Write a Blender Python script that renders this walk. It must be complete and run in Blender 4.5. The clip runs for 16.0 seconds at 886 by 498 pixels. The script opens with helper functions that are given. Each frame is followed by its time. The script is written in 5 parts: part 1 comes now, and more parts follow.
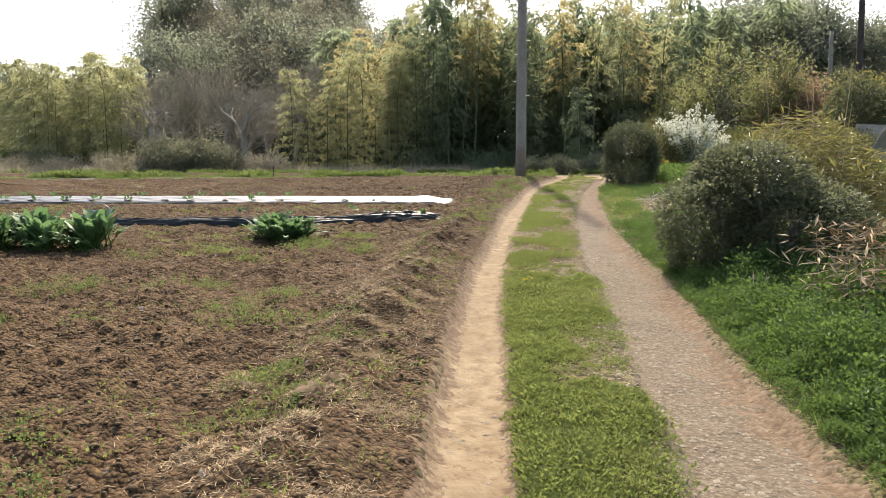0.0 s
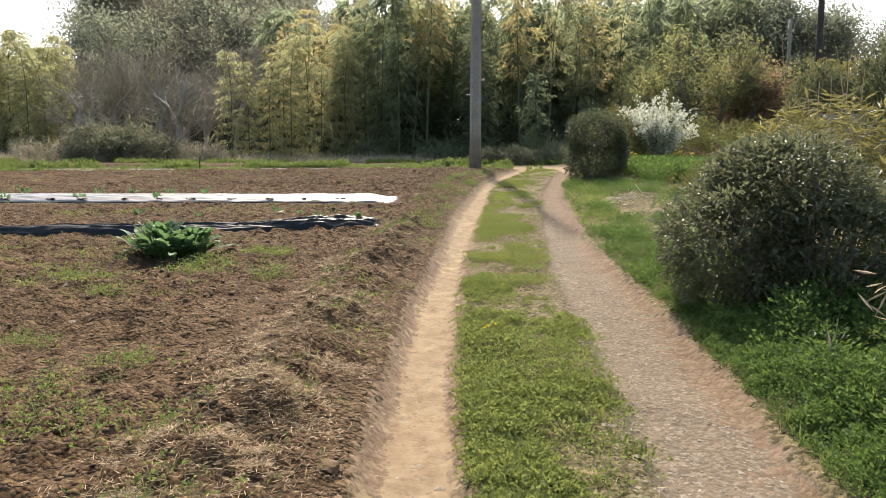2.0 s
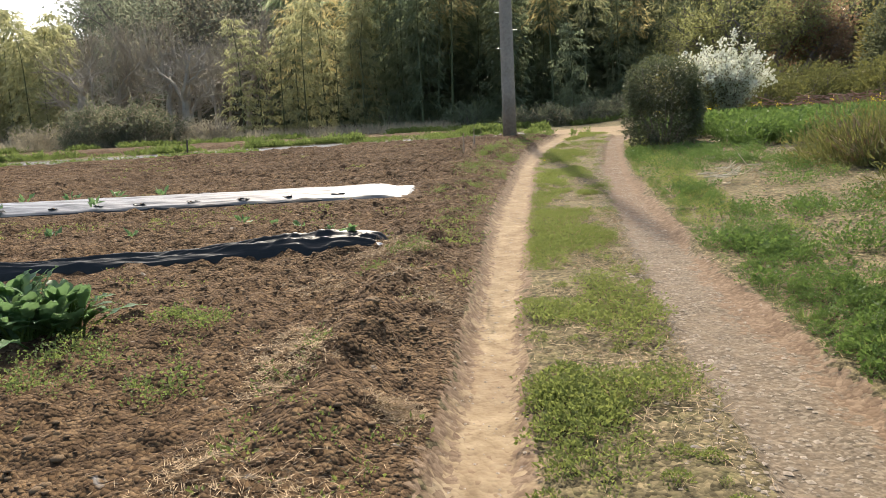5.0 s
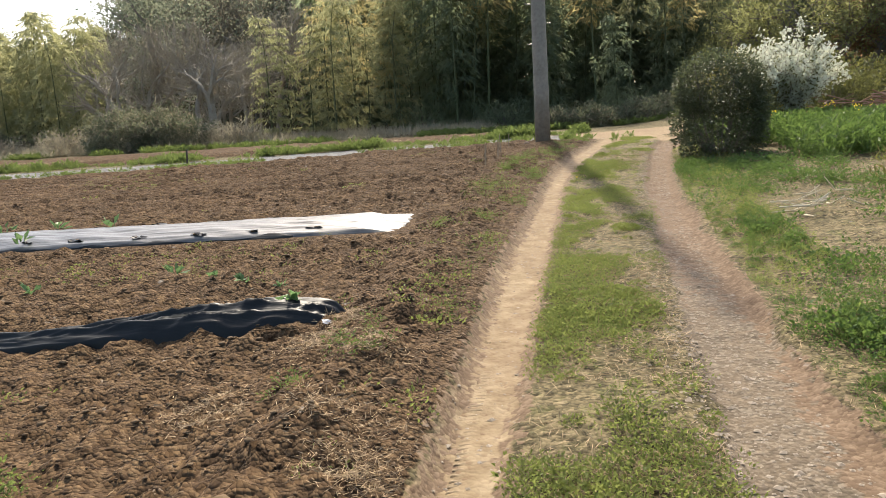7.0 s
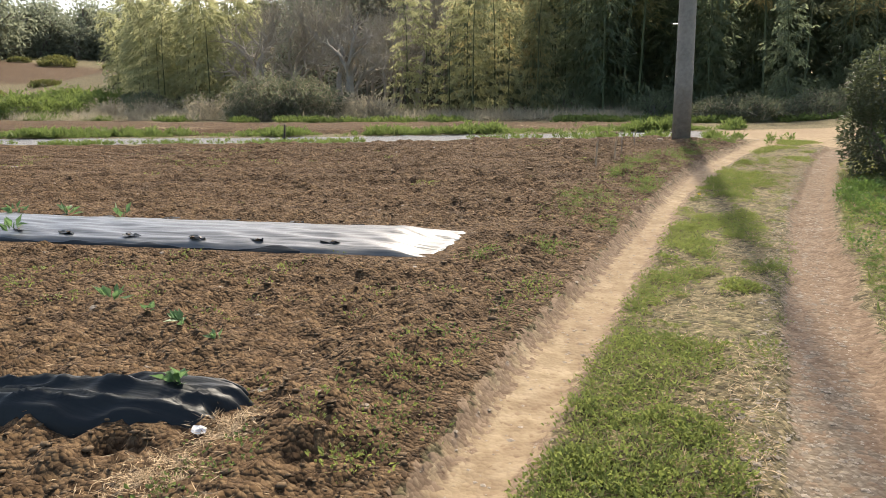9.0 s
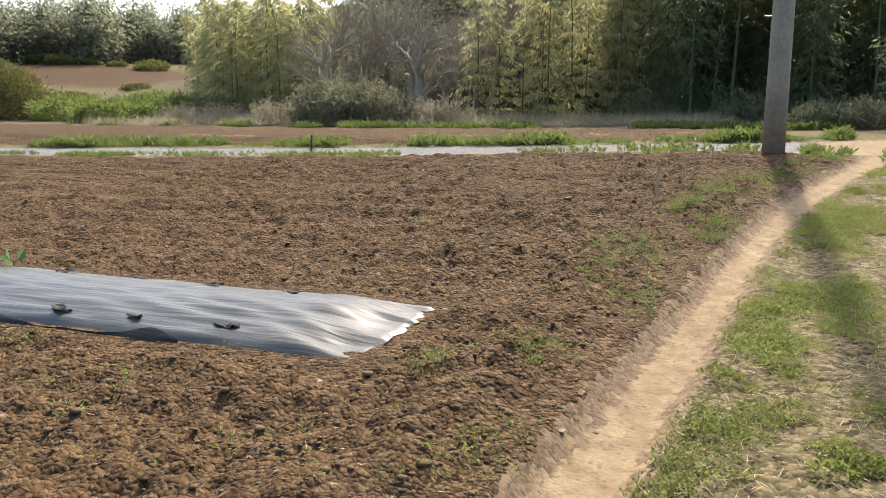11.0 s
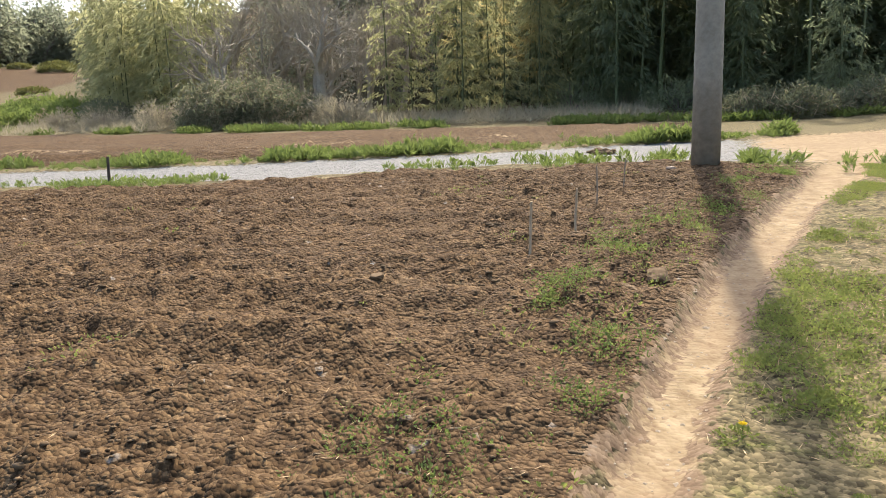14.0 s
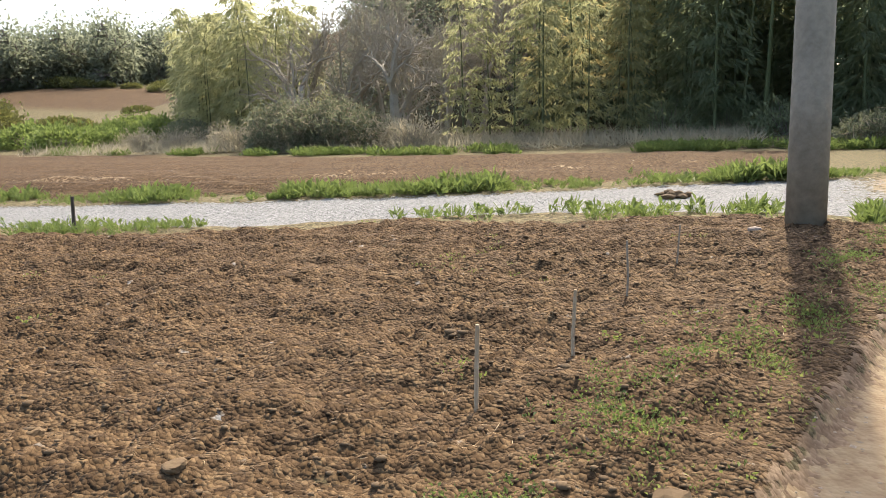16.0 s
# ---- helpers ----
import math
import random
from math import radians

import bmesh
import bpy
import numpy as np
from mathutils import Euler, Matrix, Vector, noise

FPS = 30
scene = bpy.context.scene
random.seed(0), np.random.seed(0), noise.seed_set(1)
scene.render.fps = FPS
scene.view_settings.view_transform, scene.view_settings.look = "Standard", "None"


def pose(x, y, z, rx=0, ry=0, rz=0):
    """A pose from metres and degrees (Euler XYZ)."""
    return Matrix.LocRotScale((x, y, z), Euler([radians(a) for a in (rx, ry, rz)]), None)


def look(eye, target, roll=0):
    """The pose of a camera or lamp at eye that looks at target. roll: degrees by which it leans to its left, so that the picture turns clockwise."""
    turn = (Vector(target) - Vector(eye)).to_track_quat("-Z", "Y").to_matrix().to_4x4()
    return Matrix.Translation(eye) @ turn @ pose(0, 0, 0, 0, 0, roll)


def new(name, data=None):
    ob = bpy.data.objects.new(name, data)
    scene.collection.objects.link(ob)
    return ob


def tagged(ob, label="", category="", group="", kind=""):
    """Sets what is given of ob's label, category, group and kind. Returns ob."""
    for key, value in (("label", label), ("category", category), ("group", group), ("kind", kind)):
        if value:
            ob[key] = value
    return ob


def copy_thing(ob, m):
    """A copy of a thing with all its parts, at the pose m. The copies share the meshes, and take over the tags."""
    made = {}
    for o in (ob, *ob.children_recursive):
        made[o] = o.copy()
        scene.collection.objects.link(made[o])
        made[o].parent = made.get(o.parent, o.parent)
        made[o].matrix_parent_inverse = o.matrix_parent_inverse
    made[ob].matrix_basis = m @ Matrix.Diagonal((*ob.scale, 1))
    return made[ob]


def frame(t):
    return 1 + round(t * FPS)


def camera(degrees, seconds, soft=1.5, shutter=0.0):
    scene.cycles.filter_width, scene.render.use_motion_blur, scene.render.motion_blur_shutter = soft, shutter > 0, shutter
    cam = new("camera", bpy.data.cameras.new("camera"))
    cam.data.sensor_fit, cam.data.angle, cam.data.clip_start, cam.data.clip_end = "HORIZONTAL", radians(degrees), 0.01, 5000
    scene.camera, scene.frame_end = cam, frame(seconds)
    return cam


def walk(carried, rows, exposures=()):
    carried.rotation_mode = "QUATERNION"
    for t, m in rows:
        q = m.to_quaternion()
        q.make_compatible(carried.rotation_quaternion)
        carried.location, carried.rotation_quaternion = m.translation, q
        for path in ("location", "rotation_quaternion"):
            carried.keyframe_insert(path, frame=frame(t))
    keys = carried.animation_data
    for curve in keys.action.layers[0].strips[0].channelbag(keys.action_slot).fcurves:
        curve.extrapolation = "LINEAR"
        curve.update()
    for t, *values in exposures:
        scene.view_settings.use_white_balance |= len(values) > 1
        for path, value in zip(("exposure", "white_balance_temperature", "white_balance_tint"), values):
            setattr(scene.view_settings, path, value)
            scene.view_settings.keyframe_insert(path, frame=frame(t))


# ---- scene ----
cam = camera(61.3, 16.0, soft=0.8)
METRES, EYE, TILT, LEAN, TURN = 17.9, 1.5, 0.0, 0.0, 0.0
ROWS = [
    (0.0, 0.0, 0.0, 0.0, -0.0, -5.23, 0.02),
    (0.5, 0.0024, 0.0288, 0.0008, -0.58, -5.46, 0.24),
    (1.0, 0.004, 0.0584, 0.0034, -1.58, -6.23, 0.45),
    (1.5, 0.0051, 0.0893, 0.0055, -2.38, -6.49, -0.37),
    (2.0, 0.0101, 0.1199, 0.0069, -3.56, -6.12, -0.14),
    (2.5, 0.0106, 0.1513, 0.0076, -4.02, -6.51, 0.01),
    (3.0, 0.0125, 0.1817, 0.0087, -3.38, -7.01, 0.29),
    (5.5, 0.0244, 0.3362, 0.0203, -1.13, -9.02, 3.37),
    (6.0, 0.03, 0.3642, 0.022, -0.88, -8.61, 3.69),
    (6.5, 0.0382, 0.3902, 0.0243, -0.03, -9.06, 3.53),
    (7.0, 0.0484, 0.4161, 0.0287, 1.88, -8.95, 3.38),
    (7.5, 0.0566, 0.4408, 0.0316, 4.64, -10.54, 2.43),
    (8.0, 0.0681, 0.4668, 0.0326, 8.0, -11.75, 1.13),
    (8.5, 0.0761, 0.4974, 0.0339, 10.62, -11.72, 0.69),
    (9.0, 0.0867, 0.5259, 0.0355, 13.61, -10.18, 0.21),
    (11.5, 0.1017, 0.6833, 0.0454, 20.53, -10.07, 0.24),
    (12.0, 0.1026, 0.7174, 0.0472, 18.67, -10.21, 0.3),
    (12.5, 0.1059, 0.7491, 0.0495, 16.08, -10.39, 0.75),
    (13.0, 0.1053, 0.7817, 0.0508, 15.06, -10.18, 1.49),
    (13.5, 0.1098, 0.8145, 0.0518, 15.27, -10.26, 1.53),
    (14.0, 0.113, 0.8479, 0.0539, 15.72, -10.66, 1.87),
    (14.5, 0.1188, 0.8821, 0.0557, 17.69, -10.65, 1.98),
    (15.0, 0.1228, 0.9138, 0.0587, 18.85, -10.54, 2.28),
    (15.5, 0.1249, 0.9486, 0.0617, 22.13, -9.91, 2.08),
    (16.0, 0.1282, 0.9829, 0.0629, 23.35, -9.13, 1.66),
]
walk(cam, [(t, pose(0, 0, EYE, TILT, LEAN, TURN) @ pose(METRES * x, METRES * y, METRES * z, 90 + pitch, roll, yaw)) for t, x, y, z, yaw, pitch, roll in ROWS],
     exposures=[(0.0, 1.25), (7.0, 1.18), (10.0, 1.25), (12.5, 1.4), (16.0, 1.53)])

# ---- world, sun, exposure ----
SUN_EL, SUN_AZ = 48.0, 0.4  # degrees above the horizon; degrees from +y towards +x
world = bpy.data.worlds.new("world")
scene.world = world
world.use_nodes = True
wn, wl = world.node_tree.nodes, world.node_tree.links
sky = wn.new("ShaderNodeTexSky")
sky.sky_type, sky.sun_disc = "NISHITA", False
sky.sun_elevation, sky.sun_rotation = radians(SUN_EL), radians(SUN_AZ)
sky.air_density, sky.dust_density, sky.ozone_density = 1.0, 4.0, 1.0
wn["Background"].inputs["Strength"].default_value = 0.15
wl.new(sky.outputs[0], wn["Background"].inputs["Color"])
sun = new("sun", bpy.data.lights.new("sun", "SUN"))
sun.data.energy, sun.data.angle, sun.data.color = 3.3, radians(0.9), (1.0, 0.89, 0.73)
sd = Vector((math.sin(radians(SUN_AZ)) * math.cos(radians(SUN_EL)), math.cos(radians(SUN_AZ)) * math.cos(radians(SUN_EL)), math.sin(radians(SUN_EL))))
sun.matrix_world = look(sd * 60, (0, 0, 0))

RNG = np.random.default_rng(7)


# ---- materials ----
def material(name):
    m = bpy.data.materials.new(name)
    m.use_nodes = True
    nt = m.node_tree
    return m, nt.nodes, nt.links, nt.nodes["Principled BSDF"]


def noise_node(n, l, scale, detail=4.0, rough=0.6, coords=None):
    t = n.new("ShaderNodeTexNoise")
    t.inputs["Scale"].default_value, t.inputs["Detail"].default_value, t.inputs["Roughness"].default_value = scale, detail, rough
    if coords is not None:
        l.new(coords, t.inputs["Vector"])
    return t.outputs["Fac"]


def ramp(n, l, fac, stops):
    r = n.new("ShaderNodeValToRGB")
    el = r.color_ramp.elements
    while len(el) < len(stops):
        el.new(0.5)
    for e, (p, c) in zip(el, stops):
        e.position, e.color = p, (*c, 1)
    l.new(fac, r.inputs["Fac"])
    return r.outputs["Color"]


def mixc(n, l, fac, a, b):
    m = n.new("ShaderNodeMix")
    m.data_type = "RGBA"
    for sock, v in ((m.inputs[0], fac), (m.inputs[6], a), (m.inputs[7], b)):
        if isinstance(v, (int, float)):
            sock.default_value = v
        elif isinstance(v, tuple):
            sock.default_value = (*v, 1)
        else:
            l.new(v, sock)
    return m.outputs[2]


def math_node(n, l, op, a, b=0.0, c=None, clamp=False):
    m = n.new("ShaderNodeMath")
    m.operation, m.use_clamp = op, clamp
    for sock, v in zip(m.inputs, (a, b, 0.0 if c is None else c)):
        if isinstance(v, (int, float)):
            sock.default_value = v
        else:
            l.new(v, sock)
    return m.outputs[0]


def bump_to(n, l, p, height, strength, distance):
    b = n.new("ShaderNodeBump")
    b.inputs["Strength"].default_value, b.inputs["Distance"].default_value = strength, distance
    l.new(height, b.inputs["Height"])
    l.new(b.outputs[0], p.inputs["Normal"])


def crumbs(n, l, scale, coords):
    """Rounded grains: a height that domes over each cell, and a random value for each."""
    v = n.new("ShaderNodeTexVoronoi")
    v.inputs["Scale"].default_value = scale
    l.new(coords, v.inputs["Vector"])
    dome = math_node(n, l, "SUBTRACT", 1.0, math_node(n, l, "POWER", v.outputs["Distance"], 1.6))
    sep = n.new("ShaderNodeSeparateColor")
    l.new(v.outputs["Color"], sep.inputs[0])
    return dome, sep.outputs[0]


def earth_material():
    m, n, l, p = material("earth")
    co = n.new("ShaderNodeTexCoord").outputs["Object"]
    wide = noise_node(n, l, 0.9, 3, 0.5, co)
    mid = noise_node(n, l, 7.0, 3, 0.6, co)
    fine = noise_node(n, l, 34.0, 2, 0.6, co)
    warp = n.new("ShaderNodeTexNoise")
    warp.inputs["Scale"].default_value, warp.inputs["Detail"].default_value = 14.0, 2.0
    l.new(co, warp.inputs["Vector"])
    bent = n.new("ShaderNodeVectorMath")
    bent.operation = "MULTIPLY_ADD"
    l.new(warp.outputs["Color"], bent.inputs[0])
    bent.inputs[1].default_value = (0.014, 0.014, 0.014)
    l.new(co, bent.inputs[2])
    d1, r1 = crumbs(n, l, 24.0, bent.outputs[0])
    d2, r2 = crumbs(n, l, 47.0, bent.outputs[0])
    d3, r3 = crumbs(n, l, 52.0, bent.outputs[0])
    grain = math_node(n, l, "ADD", math_node(n, l, "MULTIPLY", r1, 0.35), math_node(n, l, "ADD", math_node(n, l, "MULTIPLY", r2, 0.4), math_node(n, l, "MULTIPLY", fine, 0.25)))

    def mask(name, sharp=6.0, fray=0.8):
        a = n.new("ShaderNodeAttribute")
        a.attribute_name = name
        fr = math_node(n, l, "MULTIPLY", math_node(n, l, "SUBTRACT", mid, 0.5), fray * 1.5)
        fr2 = math_node(n, l, "MULTIPLY", math_node(n, l, "SUBTRACT", r1, 0.5), fray * 0.7)
        t = math_node(n, l, "ADD", math_node(n, l, "SUBTRACT", a.outputs["Fac"], 0.5), math_node(n, l, "ADD", fr, fr2))
        return math_node(n, l, "MULTIPLY_ADD", t, sharp, 0.5, clamp=True)

    turf = ramp(n, l, grain, [(0.2, (0.035, 0.028, 0.014)), (0.5, (0.10, 0.082, 0.042)), (0.85, (0.21, 0.165, 0.09))])
    turf = mixc(n, l, math_node(n, l, "MULTIPLY_ADD", mid, 3.0, -1.55, clamp=True), turf, ramp(n, l, grain, [(0.2, (0.035, 0.042, 0.012)), (0.8, (0.12, 0.125, 0.035))]))
    soil = ramp(n, l, grain, [(0.18, (0.0231, 0.0132, 0.0061)), (0.5, (0.0648, 0.0393, 0.0190)), (0.85, (0.1377, 0.0908, 0.0470))])
    soil = mixc(n, l, math_node(n, l, "MULTIPLY_ADD", wide, 1.6, -0.45, clamp=True), soil, ramp(n, l, grain, [(0.18, (0.0390, 0.0230, 0.0108)), (0.85, (0.1288, 0.0821, 0.0417))]))
    sand = ramp(n, l, noise_node(n, l, 9.0, 3, 0.55, co), [(0.3, (0.155, 0.112, 0.064)), (0.5, (0.222, 0.167, 0.099)), (0.7, (0.28, 0.221, 0.138))])
    sand = mixc(n, l, math_node(n, l, "MULTIPLY_ADD", wide, 2.0, -0.75, clamp=True), sand, (0.17, 0.118, 0.072))
    sand = mixc(n, l, math_node(n, l, "MULTIPLY_ADD", r2, 6.0, -5.3, clamp=True), sand, (0.14, 0.092, 0.055))
    stony = ramp(n, l, r3, [(0.1, (0.085, 0.067, 0.046)), (0.6, (0.12, 0.096, 0.067)), (0.95, (0.19, 0.157, 0.114))])
    stony = mixc(n, l, math_node(n, l, "MULTIPLY_ADD", mid, 2.4, -0.8, clamp=True), stony, ramp(n, l, fine, [(0.3, (0.108, 0.081, 0.053)), (0.7, (0.18, 0.14, 0.095))]))
    chips = ramp(n, l, r2, [(0.0, (0.085, 0.085, 0.08)), (0.5, (0.15, 0.149, 0.142)), (1.0, (0.25, 0.248, 0.24))])
    red = ramp(n, l, grain, [(0.2, (0.085, 0.056, 0.034)), (0.5, (0.128, 0.088, 0.055)), (0.8, (0.18, 0.13, 0.085))])
    mp = n.new("ShaderNodeMapping")
    mp.inputs["Scale"].default_value = (0.35, 3.2, 1.0)
    l.new(co, mp.inputs["Vector"])
    streak = noise_node(n, l, 1.0, 3, 0.6, mp.outputs[0])
    soil = mixc(n, l, math_node(n, l, "MULTIPLY_ADD", streak, 3.2, -1.55, clamp=True), soil, ramp(n, l, grain, [(0.2, (0.0186, 0.0108, 0.0051)), (0.8, (0.0870, 0.0545, 0.0276))]))
    soil = mixc(n, l, math_node(n, l, "MULTIPLY_ADD", streak, -4.0, 1.55, clamp=True), soil, ramp(n, l, grain, [(0.2, (0.0578, 0.0363, 0.0187)), (0.8, (0.1599, 0.1089, 0.0596))]))
    loose = mask("soil")
    c = mixc(n, l, loose, turf, soil)
    c = mixc(n, l, mask("sand"), c, sand)
    c = mixc(n, l, mask("stony"), c, stony)
    c = mixc(n, l, mask("bare"), c, red)
    c = mixc(n, l, mask("chips"), c, chips)
    l.new(c, p.inputs["Base Color"])
    p.inputs["Roughness"].default_value = 0.95
    p.inputs["Specular IOR Level"].default_value = 0.12
    h = math_node(n, l, "ADD", math_node(n, l, "MULTIPLY", d1, 0.6), math_node(n, l, "MULTIPLY", d2, 0.55))
    h = math_node(n, l, "ADD", h, math_node(n, l, "MULTIPLY", noise_node(n, l, 15.0, 2, 0.5, co), 1.1))
    bump_to(n, l, p, h, 0.85, 0.024)
    b = [q for q in n if q.type == "BUMP"][0]
    firm = math_node(n, l, "MAXIMUM", math_node(n, l, "MAXIMUM", mask("sand"), mask("bare")), math_node(n, l, "MULTIPLY_ADD", loose, -0.75, 0.75))
    l.new(math_node(n, l, "MULTIPLY_ADD", firm, -0.75, 1.0, clamp=True), b.inputs["Strength"])
    return m


def leaf_material(name, dark, light, shine=0.45, through_light=0.4, glow=None, spec=0.3):
    """Leaves: each island takes a shade between dark and light; part of the light passes through."""
    m, n, l, p = material(name)
    isl = n.new("ShaderNodeNewGeometry").outputs["Random Per Island"]
    wide = noise_node(n, l, 1.1, 2, 0.5, n.new("ShaderNodeTexCoord").outputs["Object"])
    info = n.new("ShaderNodeObjectInfo").outputs["Random"]
    f = math_node(n, l, "MULTIPLY_ADD", isl, 0.55, math_node(n, l, "MULTIPLY_ADD", wide, 0.7, -0.35), clamp=True)
    f = math_node(n, l, "ADD", f, math_node(n, l, "MULTIPLY_ADD", info, 0.4, -0.1), clamp=True)
    c = mixc(n, l, f, dark, light)
    l.new(c, p.inputs["Base Color"])
    p.inputs["Roughness"].default_value = shine
    p.inputs["Specular IOR Level"].default_value = spec
    if through_light:
        t = n.new("ShaderNodeBsdfTranslucent")
        l.new(mixc(n, l, 0.45, c, glow or tuple(min(1.0, v * 1.7) for v in light)), t.inputs["Color"])
        mx = n.new("ShaderNodeMixShader")
        mx.inputs[0].default_value = through_light
        l.new(p.outputs[0], mx.inputs[1])
        l.new(t.outputs[0], mx.inputs[2])
        l.new(mx.outputs[0], n["Material Output"].inputs["Surface"])
    return m


def rough_material(name, a, b, scale=20.0, rough=0.9, bump=0.4, dist=0.01, metal=0.0, isl=False):
    m, n, l, p = material(name)
    co = n.new("ShaderNodeTexCoord").outputs["Object"]
    f = noise_node(n, l, scale, 5, 0.65, co)
    w = noise_node(n, l, scale * 0.12, 3, 0.5, co)
    s = math_node(n, l, "MULTIPLY_ADD", math_node(n, l, "ADD", f, math_node(n, l, "MULTIPLY", w, 0.8)), 1.5, -0.85, clamp=True)
    if isl:
        r = n.new("ShaderNodeNewGeometry").outputs["Random Per Island"]
        s = math_node(n, l, "MULTIPLY_ADD", s, 0.5, math_node(n, l, "MULTIPLY", r, 0.5), clamp=True)
    l.new(mixc(n, l, s, a, b), p.inputs["Base Color"])
    p.inputs["Roughness"].default_value, p.inputs["Metallic"].default_value = rough, metal
    p.inputs["Specular IOR Level"].default_value = 0.3
    if bump:
        bump_to(n, l, p, f, bump, dist)
    return m


EARTH = earth_material()
CLOD = rough_material("clod", (0.0600, 0.0375, 0.0188), (0.1450, 0.0970, 0.0510), 30, 0.97, 0.3, 0.003, isl=True)
PEBBLE = rough_material("pebble", (0.13, 0.104, 0.074), (0.31, 0.26, 0.195), 25, 0.9, 0.2, 0.003, isl=True)
STRAW = rough_material("straw", (0.24, 0.165, 0.09), (0.52, 0.395, 0.235), 9, 0.85, 0, isl=True)
DRYSTALK = rough_material("dry_stalk", (0.16, 0.125, 0.09), (0.36, 0.30, 0.225), 9, 0.9, 0, isl=True)
WEED = leaf_material("weed_leaf", (0.08, 0.108, 0.026), (0.21, 0.235, 0.066), 0.6, 0.45, spec=0.2)
LUSH = leaf_material("lush_leaf", (0.044, 0.088, 0.02), (0.125, 0.182, 0.044), 0.5, 0.4, spec=0.2)
BLADE = leaf_material("grass_blade", (0.06, 0.095, 0.024), (0.165, 0.205, 0.058), 0.55, 0.45, spec=0.2)
CABBAGE = leaf_material("crop_leaf", (0.055, 0.115, 0.042), (0.13, 0.205, 0.08), 0.45, 0.42)
CAMELLIA = leaf_material("evergreen_leaf", (0.05, 0.062, 0.03), (0.135, 0.145, 0.075), 0.5, 0.4, spec=0.35)
DARKLEAF = leaf_material("dark_evergreen_leaf", (0.036, 0.05, 0.024), (0.10, 0.115, 0.056), 0.45, 0.3, spec=0.25)
SASA = leaf_material("dwarf_bamboo_leaf", (0.085, 0.09, 0.032), (0.21, 0.185, 0.062), 0.5, 0.4)
BAMBOO = leaf_material("bamboo_leaf", (0.175, 0.187, 0.10), (0.345, 0.337, 0.172), 0.55, 0.6, spec=0.15)
BAMBOO_DARK = leaf_material("bamboo_leaf_green", (0.10, 0.135, 0.085), (0.22, 0.25, 0.145), 0.55, 0.7, spec=0.12)
GOLDBAMBOO = leaf_material("bamboo_leaf_golden", (0.23, 0.205, 0.10), (0.40, 0.345, 0.165), 0.55, 0.6, spec=0.15)
PALEBARK = rough_material("pale_bark", (0.19, 0.165, 0.125), (0.36, 0.32, 0.245), 18, 0.95, 0.4, 0.02)
CULM = rough_material("culm", (0.06, 0.08, 0.035), (0.13, 0.14, 0.06), 6, 0.55, 0.1)
BARK = rough_material("bark", (0.10, 0.085, 0.07), (0.24, 0.21, 0.18), 18, 0.95, 0.6, 0.02)
FOREST = leaf_material("forest_leaf", (0.115, 0.13, 0.09), (0.215, 0.23, 0.155), 0.7, 0.55, spec=0.08)
FRESH = leaf_material("fresh_leaf", (0.14, 0.15, 0.06), (0.26, 0.265, 0.11), 0.6, 0.6)
RUSSET = leaf_material("russet_leaf", (0.17, 0.11, 0.065), (0.29, 0.20, 0.12), 0.7, 0.45, spec=0.1)
BLOSSOM = leaf_material("white_blossom", (0.42, 0.44, 0.31), (0.74, 0.74, 0.60), 0.7, 0.3, (0.9, 0.9, 0.8))
OLIVE = leaf_material("olive_leaf", (0.06, 0.07, 0.022), (0.17, 0.165, 0.05), 0.6, 0.3)
THICKET = leaf_material("thicket_leaf", (0.075, 0.09, 0.05), (0.185, 0.19, 0.115), 0.6, 0.4)
GREYLEAF = leaf_material("grey_shrub_leaf", (0.135, 0.125, 0.085), (0.27, 0.25, 0.175), 0.75, 0.35, spec=0.08)
PALELEAF = leaf_material("dead_leaf", (0.20, 0.175, 0.12), (0.40, 0.355, 0.25), 0.8, 0.35, spec=0.1)
YELLOW = leaf_material("yellow_petal", (0.6, 0.45, 0.03), (0.85, 0.68, 0.05), 0.6, 0.3, (0.9, 0.7, 0.05))
CONCRETE = rough_material("pole_concrete", (0.165, 0.148, 0.115), (0.30, 0.272, 0.22), 14, 0.85, 0.25, 0.004)
OLDWOOD = rough_material("old_wood", (0.32, 0.235, 0.145), (0.48, 0.38, 0.26), 30, 0.9, 0.4, 0.004)
DARKWOOD = rough_material("tarred_wood", (0.03, 0.025, 0.02), (0.08, 0.065, 0.055), 20, 0.9, 0.4, 0.006)
GALV = rough_material("galvanised_steel", (0.35, 0.35, 0.35), (0.55, 0.55, 0.55), 40, 0.45, 0.1, 0.002, 0.8)


def film_material(name, a, b, rough, spec, crease):
    m = rough_material(name, a, b, 5.0, rough, 0.0)
    n, l = m.node_tree.nodes, m.node_tree.links
    p = n["Principled BSDF"]
    p.inputs["Specular IOR Level"].default_value = spec
    co = n.new("ShaderNodeTexCoord").outputs["Object"]
    mp = n.new("ShaderNodeMapping")
    mp.inputs["Rotation"].default_value = (0, 0, radians(crease))
    mp.inputs["Scale"].default_value = (1.6, 19.0, 1.6)
    l.new(co, mp.inputs["Vector"])
    bump_to(n, l, p, noise_node(n, l, 1.0, 3, 0.5, mp.outputs[0]), 0.8, 0.015)
    return m


